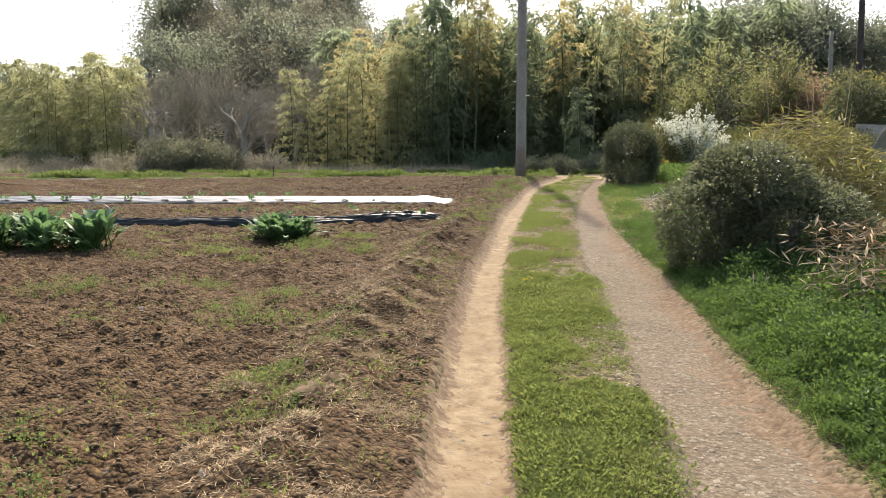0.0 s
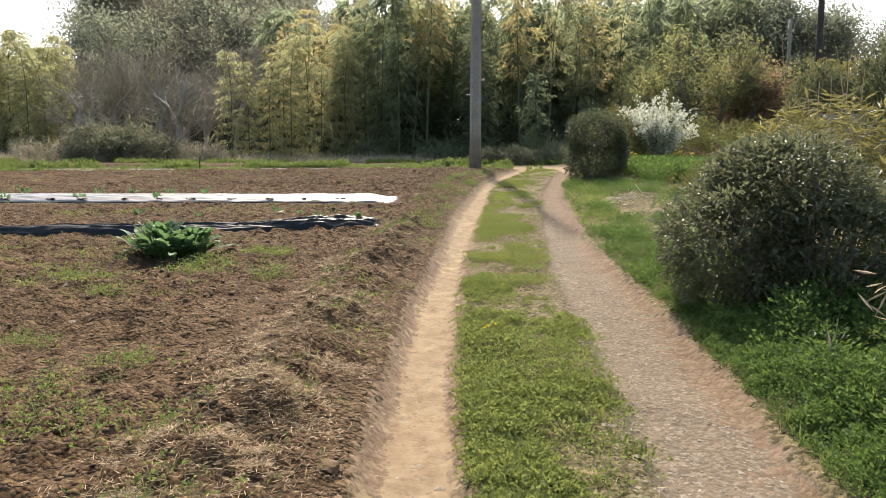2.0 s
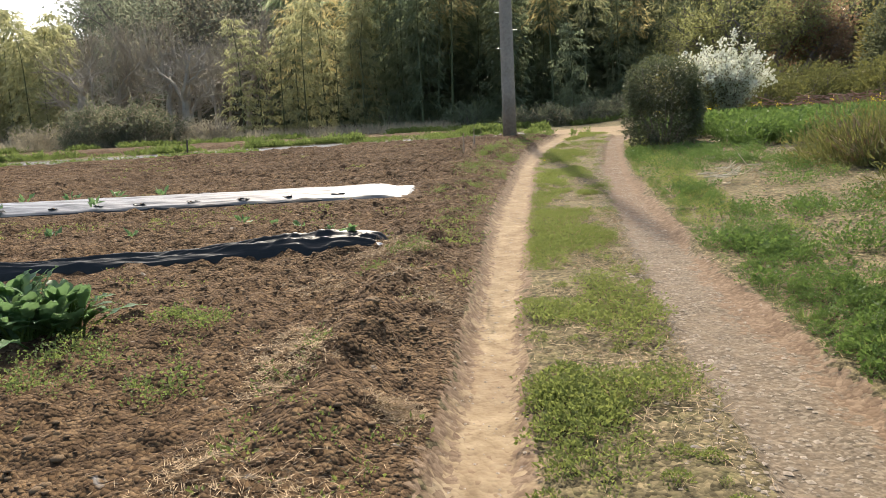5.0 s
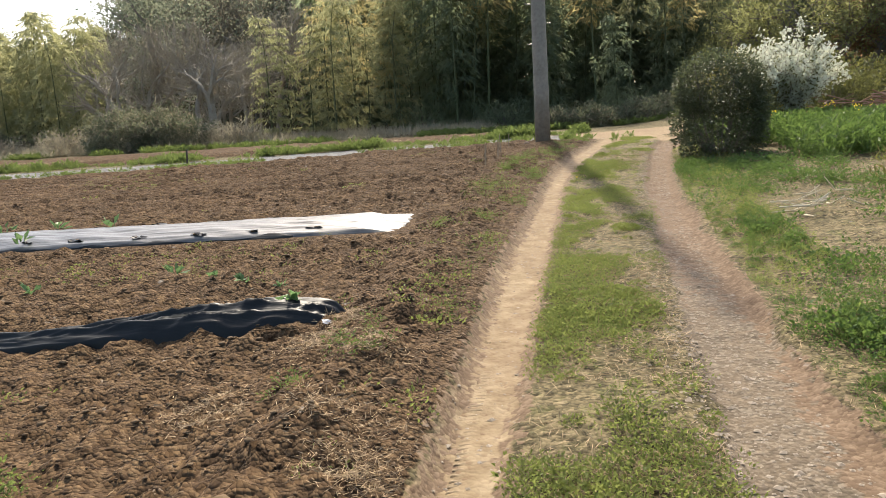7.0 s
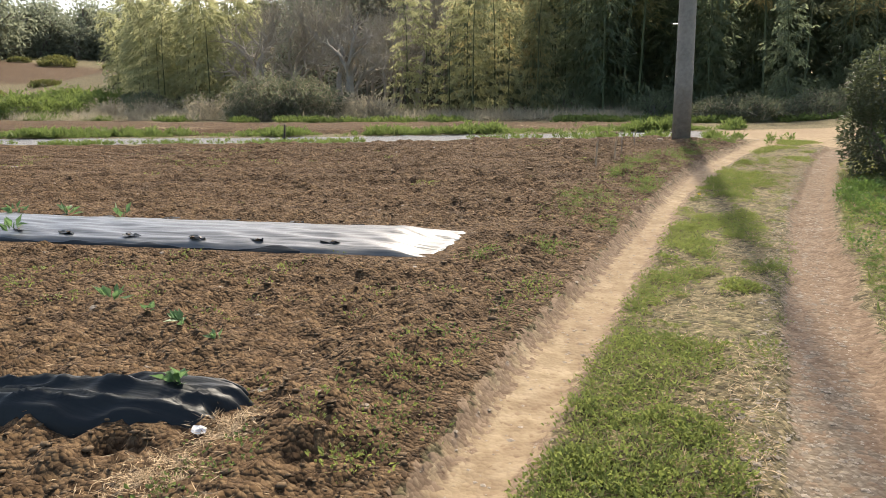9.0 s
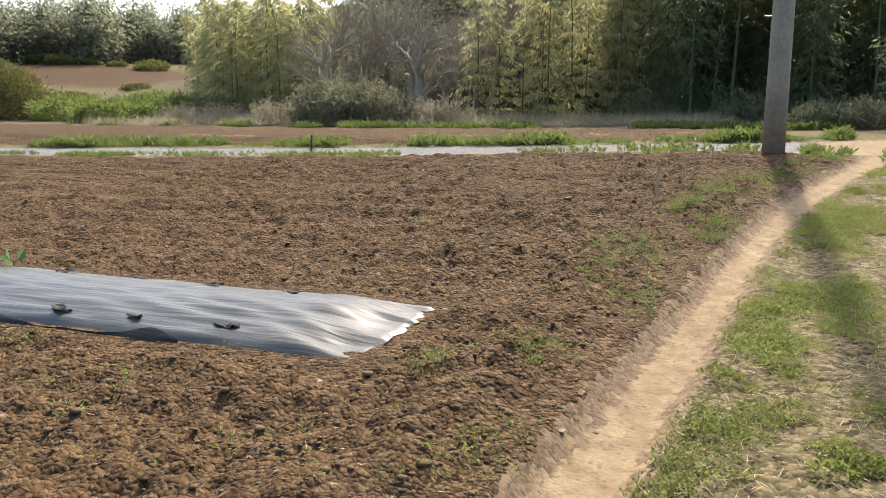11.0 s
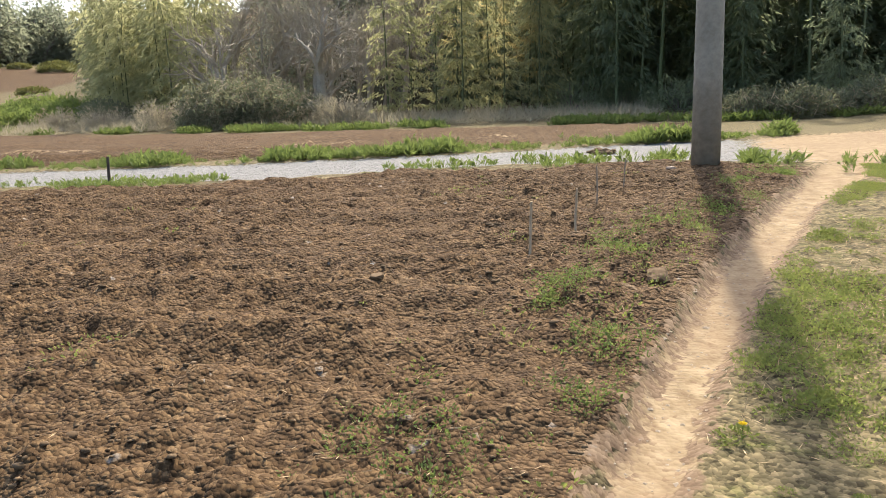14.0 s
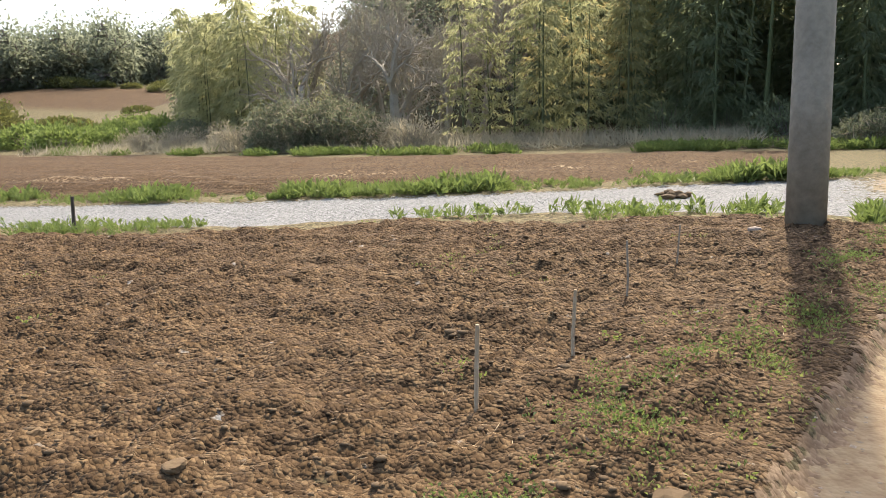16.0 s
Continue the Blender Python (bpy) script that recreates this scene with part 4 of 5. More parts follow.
def ground_cover():
    rng = np.random.default_rng(41)
    tufts = [leaf_tuft(rng, 14, 0.019, 0.011, 0.9, 0.025, 0.065) for _ in range(8)]
    big = [leaf_tuft(rng, 15, 0.026, 0.017, 0.9, 0.09, 0.07) for _ in range(8)]
    blades = [blade_tuft(rng, 11, 0.17, 0.010, 0.45) for _ in range(6)]
    fineblades = [blade_tuft(rng, 9, 0.07, 0.0035, 0.7) for _ in range(6)]
    # weeds of the middle strip, thinner towards the stony track and up the slope
    N = 17000
    y = 1.5 + 24 * rng.uniform(0, 1, N) ** 1.15
    u = rng.beta(1.0, 1.35, N) * 1.02
    x = line(LTR, y) + 0.02 + (line(RTL, y) - line(LTR, y)) * u
    patch = fbm(x * 2.6, y * 1.7, 77) - 0.2 * u + step(8, 12, y) * (fbm(x * 1.6, y * 1.2, 83) - 0.5) * 0.7
    keep = rng.uniform(0, 1, N) < step(0.33, 0.53, patch + 0.12 * step(9.5, 7, y) - 0.10 * step(8, 9.5, y) * step(15, 13.5, y) + 0.02 * step(13.5, 16.5, y)) * 0.9
    x, y = x[keep], y[keep]
    stuff("strip_weeds", scatter(tufts, on_ground(x, y, 0.05 * rng.uniform(0, 1, len(x)) * step(0.42, 0.62, fbm(x * 2.6, y * 1.7, 77)) * step(13, 9, y)), rng.uniform(0.6, 1.4, len(x)) * (0.85 + 0.15 * step(13, 9, y)), rng), WEED, "low green clover-like weeds between the wheel tracks", "weeds")
    cushions = [mound(rng, 84, 0.085, 0.05, 0.021, 0.013) for _ in range(9)]
    N = 3600
    y2 = 1.5 + 20 * rng.uniform(0, 1, N) ** 1.3
    u2 = rng.beta(1.0, 1.25, N)
    x2 = line(LTR, y2) + 0.04 + (line(RTL, y2) - line(LTR, y2)) * u2 * 0.98
    want = fbm(x2 * 2.1, y2 * 1.5, 78) - 0.16 * u2 + 0.16 * step(9, 6, y2) - 0.12 * step(8, 11, y2)
    k = rng.uniform(0, 1, N) < 0.10 + 0.9 * step(0.44, 0.62, want)
    stuff("strip_cushions", scatter(cushions, on_ground(x2[k], y2[k], -0.004), rng.uniform(0.45, 1.3, k.sum()) * (0.6 + 0.4 * step(0.42, 0.56, want[k])), rng), WEED, "yellow-green weed cushions between the wheel tracks", "weeds")
    k = rng.uniform(0, 1, len(x)) < 0.2
    stuff("strip_grass", scatter(fineblades, on_ground(x[k], y[k]), rng.uniform(0.5, 1.2, k.sum()), rng), BLADE, "short grass between the wheel tracks", "grass")
    # lush verge beside the stony track
    N = 22000
    y = 1.0 + 25 * rng.uniform(0, 1, N) ** 1.3
    off = rng.uniform(0, 1, N) ** 1.4 * 3.8
    x = line(RTR, y) + 0.05 + off
    lush = step(0.34, 0.58, fbm(x * 1.1, y * 1.1, 55) + 0.35 * step(10.5, 8.5, y) + 0.16 * step(1.3, 0.5, off) - 0.36 * step(8.5, 11, y) * step(0.4, 1.1, off) + 0.12 * step(16.5, 18, y))
    keep = (rng.uniform(0, 1, N) < lush) & (np.hypot(x - 3.4, y - 7.75) > 0.75)
    x, y, off = x[keep], y[keep], off[keep]
    s = (0.55 + 0.55 * step(0, 0.45, off)) * rng.uniform(0.6, 1.25, len(x)) * (0.6 + 0.4 * step(10, 7, y))
    P = on_ground(x, y, 0.0)
    P[:, 2] += step(0.03, 0.5, off) * (0.10 + 0.26 * step(10.5, 8.5, y)) * np.maximum(0, fbm(x * 2.2, y * 2.2, 58) * 1.7 - 0.35) * rng.uniform(0.45, 1, len(x))
    heaps = [mound(rng, 240, 0.17, 0.17, 0.034, 0.023) for _ in range(8)]
    N = 2300
    y2 = 1.0 + 17 * rng.uniform(0, 1, N) ** 1.5
    o2 = 0.10 + rng.uniform(0, 1, N) ** 1.3 * 3.4
    x2 = line(RTR, y2) + o2
    want = fbm(x2 * 1.2, y2 * 1.2, 57) + 0.30 * step(9.5, 8, y2) + 0.10 * step(1.5, 0.7, o2) - 0.30 * step(8.5, 10.5, y2) * step(0.45, 1.1, o2) - 0.06 * step(10, 13, y2)
    k = (rng.uniform(0, 1, N) < step(0.44, 0.60, want)) & (np.hypot(x2 - 3.4, y2 - 7.75) > 0.85)
    x2, y2, o2 = x2[k], y2[k], o2[k]
    size = rng.uniform(0.6, 1.3, len(x2)) * (0.42 + 0.58 * step(0.05, 0.55, o2)) * (0.55 + 0.45 * step(10.5, 8, y2))
    stuff("verge_heaps", scatter(heaps, on_ground(x2, y2, 0.09 * step(0.3, 0.9, o2) * step(10, 8, y2) * fbm(x2 * 2, y2 * 2, 59)), size, rng), LUSH, "lush mounds of bright green chickweed on the verge", "weeds")
    low = y > 9.6 + 2 * (fbm(x, y, 71) - 0.5) + np.where(off < 0.8, 3.0, 0.0)
    stuff("verge_weeds", scatter(big, P[~low], s[~low] * 1.1, rng), LUSH, "lush bright green chickweed on the verge", "weeds")
    stuff("verge_turf", scatter(big, P[low], s[low] * 0.9, rng), WEED, "patchy olive-green weeds on the verge", "weeds")
    k = rng.uniform(0, 1, len(x)) < 0.04
    stuff("verge_grass", scatter(blades, P[k], rng.uniform(0.35, 0.7, k.sum()), rng), BLADE, "green grass tufts on the verge", "grass")
    # tall green crop with yellow flowers beyond the bend
    N = 3000
    x, y = rng.uniform(5.6, 15.5, N), rng.uniform(17.6, 24.2, N)
    keep = (y > 17.8 + 0.5 * fbm(x, y, 5)) & (np.hypot(x - 4.95, y - 19.9) > 1.0)
    x, y = x[keep], y[keep]
    tall = [join([leaf_tuft(rng, 30, 0.10, 0.04, 0.9, 0.40, 0.12), blade_tuft(rng, 4, 0.45, 0.014, 0.3)]) for _ in range(6)]
    stuff("rape_crop", scatter(tall, on_ground(x, y), rng.uniform(0.6, 1.05, len(x)), rng), LUSH, "tall bright green rape plants in a plot", "crop")
    k = rng.uniform(0, 1, len(x)) < 0.04 * step(20, 22.5, y) + 0.004
    F = np.repeat(on_ground(x[k], y[k]), 8, 0) + rng.normal(0, 0.04, (8 * k.sum(), 3)) + np.array([0, 0, 0.52])
    stuff("rape_flowers", leaf_cloud(F, rng.normal(size=F.shape), 0.035, 0.03, rng), YELLOW, "small yellow rape flowers above the crop", "flowers")
    # grass along the road
    mixed = [join([leaf_tuft(rng, 7, 0.12, 0.05, 0.9, 0.14), blade_tuft(rng, 6, 0.26, 0.018, 0.5)]) for _ in range(6)]
    N = 6500
    x = rng.uniform(-26, 4.8, N)
    side = rng.uniform(0, 1, N) < 0.6
    y = np.where(side, line(ROAD_FAR, x) + 0.05 + rng.uniform(0, 1, N) * 0.95, line(ROAD_NEAR, x) - rng.uniform(-0.05, 0.8, N))
    lump_ = fbm(x * 0.9, y * 0.9, 61)
    keep = rng.uniform(0, 1, N) < step(0.36, 0.58, lump_ + np.where(side, 0.05 + 0.05 * step(-6, 2, x), -0.02))
    x, y, side, lump_ = x[keep], y[keep], side[keep], lump_[keep]
    stuff("road_grass", scatter(mixed, on_ground(x, y), (1 + 0.5 * step(-3, 0, x)) * np.where(side, 0.35 + 0.6 * step(0.42, 0.66, lump_), 0.5) * rng.uniform(0.6, 1.2, len(x)), rng), BLADE, "bright green grass bordering the gravel road", "grass")
    N = 5200
    x = rng.uniform(-30, 12, N)
    y = np.where(x < 3, 39.8 + 0.18 * np.maximum(0, -x - 10), 38.2 + 0.3 * x) + rng.uniform(0, 1.8, N)
    lump_ = fbm(x * 0.45, y * 0.45, 63)
    keep = rng.uniform(0, 1, N) < step(0.5, 0.64, lump_ + 0.10 * step(0, 4, x))
    stuff("far_grass", scatter(mixed, on_ground(x[keep], y[keep]), rng.uniform(0.5, 1.5, keep.sum()), rng), BLADE, "bright grass along the far field's edge", "grass")
    # weeds in the field
    N = 15000
    x, y = rng.uniform(-9, 2.6, N), rng.uniform(1.5, 25, N)
    bank = line(LTL, y) - x
    p = step(0.56, 0.72, fbm(x * 1.1, y * 1.1, 91)) * 0.55 * (0.35 + 0.65 * step(15, 8, y)) + step(0.75, 0.15, bank) * step(0.45, 0.62, fbm(x * 1.5, y * 1.5, 95)) * 0.9 + 0.4 * np.exp(-((y - 13.7) / 0.5) ** 2) * step(0.4, 0.6, fbm(x * 2, y * 2, 97)) + 0.5 * np.exp(-((y - 10.6) / 0.7) ** 2) * step(-1, -2, x)
    keep = (bank > 0.05) & (rng.uniform(0, 1, N) < p)
    x, y = x[keep], y[keep]
    stuff("field_weeds", scatter(tufts, on_ground(x, y), rng.uniform(0.6, 1.6, len(x)), rng), WEED, "scattered small weeds on the tilled soil", "weeds")
    # green clumps on the thin verge and in the field
    P, Q = [], []
    for _ in range(75):
        yc = rng.uniform(8.8, 19)
        xc = float(line(RTR, yc)) + 0.12 + 4.2 * rng.uniform(0, 1) ** 1.5
        n, r = int(rng.uniform(14, 60)), rng.uniform(0.08, 0.24)
        P.append(np.stack([xc + rng.normal(0, r, n), yc + rng.normal(0, r, n)], 1))
    for _ in range(34):
        xc, yc = rng.uniform(-4.5, -0.5), rng.uniform(2.3, 10.5)
        n, r = int(rng.uniform(8, 40)), rng.uniform(0.05, 0.17)
        Q.append(np.stack([xc + rng.normal(0, r * 1.4, n), yc + rng.normal(0, r, n)], 1))
    P, Q = np.concatenate(P), np.concatenate(Q)
    P = P[P[:, 0] > line(RTR, P[:, 1]) + 0.03]
    stuff("verge_clumps", scatter(big, on_ground(P[:, 0], P[:, 1]), rng.uniform(0.6, 1.5, len(P)), rng), LUSH, "bright green weed clumps on the thin verge", "weeds")
    stuff("field_clumps", scatter(big, on_ground(Q[:, 0], Q[:, 1]), rng.uniform(0.4, 1.0, len(Q)), rng), BLADE, "green weed clumps on the tilled soil", "weeds")
    # clumps of brighter weeds along the bank
    P = []
    for yc in np.arange(2.2, 25, 0.5):
        xc = float(line(LTL, yc)) - rng.uniform(0.12, 0.75)
        n = int(rng.uniform(0, 34) * (0.5 + 1.5 * (yc > 15)))
        r = rng.uniform(0.05, 0.17)
        P.append(np.stack([xc + rng.normal(0, r, n), yc + rng.uniform(-0.2, 0.2) + rng.normal(0, r * 1.3, n)], 1))
    P = np.concatenate(P)
    P = P[P[:, 0] < line(LTL, P[:, 1]) - 0.02]
    stuff("bank_weeds", scatter(big, on_ground(P[:, 0], P[:, 1]), rng.uniform(0.35, 0.85, len(P)), rng), BLADE, "bright yellow-green weeds in clumps along the bank", "weeds")
    # dry straw on the bank and in the field
    N = 52000
    y = rng.uniform(1.5, 26, N)
    x = line(LTL, y) - np.minimum(rng.gamma(1.8, 0.5, N), 6) - 0.06
    keep = rng.uniform(0, 1, N) < step(0.55, 0.64, fbm(x * 1.7, y * 1.3, 33)) * (0.08 + 0.92 * step(9, 6, y)) * step(2.6, 0.6, line(LTL, y) - x) * 0.8 + 0.012
    x, y = x[keep], y[keep]
    for yc in np.append(np.arange(2.4, 7.4, 0.26), np.arange(7.4, 12.2, 0.38)):
        n, r, xc = int(rng.uniform(500, 2400) * (1.0 if yc < 7 else 0.6)), rng.uniform(0.05, 0.15), float(line(LTL, yc)) - rng.uniform(0.15, 1.15)
        x, y = np.append(x, xc + rng.normal(0, r, n)), np.append(y, yc + rng.normal(0, r, n))
    k = x < line(LTL, y) - 0.04
    x, y = x[k], y[k]
    D = np.stack([rng.normal(size=len(x)), rng.normal(size=len(x)), rng.uniform(-0.05, 0.45, len(x))], 1)
    stuff("straw", leaf_cloud(on_ground(x, y, 0.008), D, 0.05, 0.003, rng, 0.1), STRAW, "dry straw and dead stalks on the bank", "straw")
    N = 68000
    y = 1.5 + 20 * rng.uniform(0, 1, N)
    mid = rng.uniform(0, 1, N) < 0.42
    x = np.where(mid, line(LTR, y) + rng.uniform(0, 1.0, N) ** 0.7 * (line(RTL, y) - line(LTR, y)), line(RTR, y) + rng.uniform(0, 4.5, N))
    lip = np.where(mid, 0, step(0.22, 0.0, np.abs(x - line(RTR, y) - 0.03)))
    keep = rng.uniform(0, 1, N) < step(6, 10, y) * np.where(mid, 0.35 + 0.65 * step(15.5, 12.5, y), 1) * step(0.36, 0.56, fbm(x * 1.3, y * 1.3, 44)) + 0.06 + 0.5 * lip
    x, y = x[keep], y[keep]
    D = np.stack([rng.normal(size=len(x)), rng.normal(size=len(x)), rng.uniform(0, 0.5, len(x))], 1)
    stuff("dry_grass", leaf_cloud(on_ground(x, y, 0.004), D, 0.07, 0.0035, rng, 0.1), STRAW, "dead straw-coloured grass along the track", "dry grass")


def clods_and_pebbles():
    rng = np.random.default_rng(51)
    octa = [(np.array([(1, 0, 0), (0, 1, 0), (-1, 0, 0), (0, -1, 0), (0, 0, 0.32), (0, 0, -0.6)], float) * (1 + 0.22 * rng.uniform(-1, 1, (6, 1))),
             np.array([(0, 1, 4), (1, 2, 4), (2, 3, 4), (3, 0, 4), (1, 0, 5), (2, 1, 5), (3, 2, 5), (0, 3, 5)])) for _ in range(10)]
    N = 42000
    y = 1.8 + 23 * rng.uniform(0, 1, N)
    x = line(LTL, y) - 0.05 - 9 * rng.uniform(0, 1, N) ** 1.7
    keep = rng.uniform(0, 1, N) < 0.25 + 0.75 * step(0.35, 0.6, fbm(x * 1.7, y * 1.7, 19))
    keep &= ~((np.abs(y - 15.40) < 0.54) & (x < 0.2))
    x, y = x[keep], y[keep]
    r = 0.007 + 0.010 * rng.uniform(0, 1, len(x)) ** 2 + 0.014 * rng.uniform(0, 1, len(x)) ** 14
    stuff("clods", scatter(octa, on_ground(x, y, -0.002), r, rng), CLOD, "crumbled clods of brown soil", "soil", True)
    knobs = [lump(rng, 1.0, 0.42, 0.25) for _ in range(14)]
    N = 15000
    y = 1.8 + 23 * rng.uniform(0, 1, N)
    x = line(LTL, y) - 0.08 - 8 * rng.uniform(0, 1, N) ** 1.5
    keep = rng.uniform(0, 1, N) < 0.15 + 0.85 * step(0.42, 0.62, fbm(x * 1.3, y * 1.6, 20))
    keep &= ~((np.abs(y - 15.40) < 0.54) & (x < 0.2))
    x, y = x[keep], y[keep]
    r = 0.009 + 0.012 * rng.uniform(0, 1, len(x)) ** 2.5 + 0.02 * rng.uniform(0, 1, len(x)) ** 16
    stuff("large_clods", scatter(knobs, on_ground(x, y, -0.002), r, rng), CLOD, "rounded knobs of tilled brown soil", "soil", True)
    N = 9000
    y = 1.8 + 22 * rng.uniform(0, 1, N)
    left = rng.uniform(0, 1, N) < 0.16
    u = rng.uniform(0, 1, N)
    x = np.where(left, line(LTL, y) + u * (line(LTR, y) - line(LTL, y)), line(RTL, y) - 0.12 + u ** 1.3 * (line(RTR, y) - line(RTL, y)))
    r = 0.005 + 0.008 * rng.uniform(0, 1, N) ** 2 + 0.014 * rng.uniform(0, 1, N) ** 14
    n = 1200
    ys = 2 + 11 * rng.uniform(0, 1, n)
    x, y = np.append(x, line(RTL, ys) + rng.normal(0.05, 0.2, n)), np.append(y, ys)
    r = np.append(r, 0.007 + 0.017 * rng.uniform(0, 1, n) ** 2)
    stuff("pebbles", scatter(octa, on_ground(x, y, 0.0005), r, rng), PEBBLE, "pale pebbles on the wheel tracks", "pebbles")
    N = 9000
    x = rng.uniform(-14, 3.5, N)
    a, b = line(ROAD_NEAR, x), line(ROAD_FAR, x)
    y = a + (b - a) * rng.uniform(0, 1, N)
    stuff("gravel", scatter(octa, on_ground(x, y), rng.uniform(0.008, 0.02, N), rng), CHIPS, "loose grey gravel on the farm road", "gravel", True)


ground_cover()
clods_and_pebbles()


# ---- utility poles ----
def utility_pole(x, y, tall, r0, r1, mat, label, bolts=True):
    z = gz(x, y)
    th = thing("utility_pole", label, "pole", pose(x, y, z - 0.05))
    h = np.linspace(0, tall, 12)
    part("shaft", tube(np.stack([h * 0, h * 0, h], 1), np.linspace(r0, r1, 12), 28), mat, th, smooth=True)
    if bolts:
        for k, hb in enumerate(np.arange(2.3, tall - 0.5, 0.45)):
            s = 1 if k % 2 else -1
            r = r0 + (r1 - r0) * hb / tall
            part("step_bolt", tube([(s * (r - 0.02), 0, hb), (s * (r + 0.11), 0, hb), (s * (r + 0.12), 0, hb + 0.03)], [0.009, 0.009, 0.009], 8), GALV, th)
    return th


utility_pole(2.64, 25.5, 14.0, 0.183, 0.10, CONCRETE, "tall tapering grey concrete utility pole beside the track")
utility_pole(23.4, 42.8, 12.5, 0.19, 0.13, DARKWOOD, "tall dark tarred wooden pole on the slope", False)
utility_pole(23.4, 46.0, 6.3, 0.15, 0.10, CONCRETE, "short grey concrete pole on the slope", False)


# ---- mulch film ----
def silver_mulch():
    rng = np.random.default_rng(61)
    xs, ss = np.arange(-10.5, 0.24, 0.03), np.linspace(-1, 1, 41)
    X, S = np.meshgrid(xs, ss)
    tip = step(-0.35, 0.2, X)
    half = 0.48 * (1 + 0.04 * (vnoise(X * 2.2, S * 0 + np.sign(S), 4) - 0.5))
    Y = 15.40 + 0.02 * np.sin(X * 0.7) + S * half - 0.02 * tip * np.maximum(S, 0) + 0.03 * (vnoise(X * 3.1, S * 0, 6) - 0.5) * step(-0.6, -1.0, S)
    Xs = X - 0.03 + 0.04 * S * tip + 0.05 * tip * (vnoise(S * 9, S * 0, 8) - 0.5)
    base = rise(Y) + 0.062
    Z = base + 0.08 * np.maximum(0, 1 - np.abs(S) ** 1.7) * (1 - 0.8 * tip)
    Z = Z - 0.03 * step(0.9, 1.0, np.abs(S)) - 0.022 * step(-0.25, 0.24, X) - 0.026 * step(0.18, 0.24, X) + 0.03 * step(-0.5, 0.1, X) * (vnoise(S * 8 + X * 2, X * 2.2, 33) - 0.45)
    Z = Z + 0.008 * (fbm(X * 5 + S * 2.5, S * 3, 12) - 0.5) + 0.012 * (vnoise(X * 2.5 - S * 3, S * 7, 13) - 0.5) * (1 - 0.6 * tip) + 0.02 * (0.25 + 0.75 * step(-1.4, 0.1, X)) * (vnoise(S * 11 + X * 3.2, X * 0.9 - S * 1.5, 15) - 0.4) + 0.004 * np.sin((S * 7 + X * 4 + 3 * vnoise(X * 1.2, S * 2, 5)) * 2.2)
    nx = X.shape[1]
    i, j = np.meshgrid(np.arange(X.shape[0] - 1), np.arange(nx - 1), indexing="ij")
    a = (i * nx + j).ravel()
    F = np.stack([a, a + 1, a + nx + 1, a + nx], 1)
    V = np.stack([Xs, Y, Z + 0.01], -1).reshape(-1, 3)
    ex = np.arange(-10.4, -0.9, 0.05)
    ew = 0.07 * np.maximum(0, fbm(ex * 1.7, ex * 0, 29) - 0.42) / 0.4
    ey = 15.40 + 0.02 * np.sin(ex * 0.7) - 0.5
    rim = [np.stack([ex, ey - 0.035 + k * ew / 3, rise(ey) + 0.052 + np.array([0.0, 0.014, 0.024, 0.03])[k] * (0.3 + 20 * ew) + 0.008 * vnoise(ex * 6, ex * 0 + k, 31)], 1) for k in range(4)]
    m = len(ex)
    ev = np.concatenate(rim)
    ef = np.array([(k * m + i, k * m + i + 1, (k + 1) * m + i + 1, (k + 1) * m + i) for k in range(3) for i in range(m - 1)])
    holes = [(hx, hs) for hx in np.arange(-0.75, -10, -0.62) for hs in (-0.70, 0.70)]
    th = thing("mulch_film", "wrinkled silver plastic mulch film over a planting ridge", "plastic film")
    film = part("film", (V, F), SILVER, th, smooth=True)
    part("turned_edge", (ev, ef), BLACKFILM, th, "black underside of the film turned up along its edge", smooth=True)
    lumps = [lump(rng, 1, 0.6, 0.3) for _ in range(4)]
    for hx, hs in holes:
        hx, yc = hx + rng.normal(0, 0.05), 15.40 + hs * 0.50 + rng.normal(0, 0.02)
        zc = float(rise(yc)) + 0.070 + 0.08 * (1 - abs(hs) ** 1.7)
        n = 11
        ang = np.linspace(0, 2 * np.pi, n, endpoint=False) + rng.uniform(-0.2, 0.2, n)
        rad = rng.uniform(0.5, 1.2, n)
        rim = np.stack([hx + 0.10 * rad * np.cos(ang) - 0.03 * np.sin(ang), yc + 0.055 * rad * np.sin(ang), zc + rng.uniform(-0.012, 0.022, n)], 1)
        inner = np.stack([hx + 0.035 * rad * np.cos(ang), yc + 0.02 * rad * np.sin(ang), zc + rng.uniform(0.004, 0.010, n)], 1)
        tv = np.concatenate([rim, inner, [[hx, yc, zc + 0.004]]])
        tf = np.array([(k, (k + 1) % n, n + k) for k in range(n)] + [((k + 1) % n, n + (k + 1) % n, n + k) for k in range(n)] + [(n + k, n + (k + 1) % n, 2 * n) for k in range(n)])
        part("torn_hole", (tv, tf), BLACKFILM, film, "torn planting hole with curled dark edges")
        q = np.array([(hx + rng.normal(0, 0.02), yc + rng.normal(0, 0.01), zc + 0.006)])
        part("soil_plug", scatter(lumps, q, rng.uniform(0.014, 0.022, len(q)), rng), CLOD, film, "dark soil spilled at a planting hole")
    for hx, hs in holes:
        if hx > -3.2 or rng.uniform() < 0.35:
            continue
        pl = thing("seedling", "small green seedling in a planting hole of the film", "plant", pose(hx, 15.40 + hs * 0.50, float(rise(15.40 + hs * 0.50)) + 0.105), "seedlings in the film")
        part("leaves", leaf_tuft(rng, 9, 0.11, 0.055, 0.9, 0.06), CABBAGE, pl)


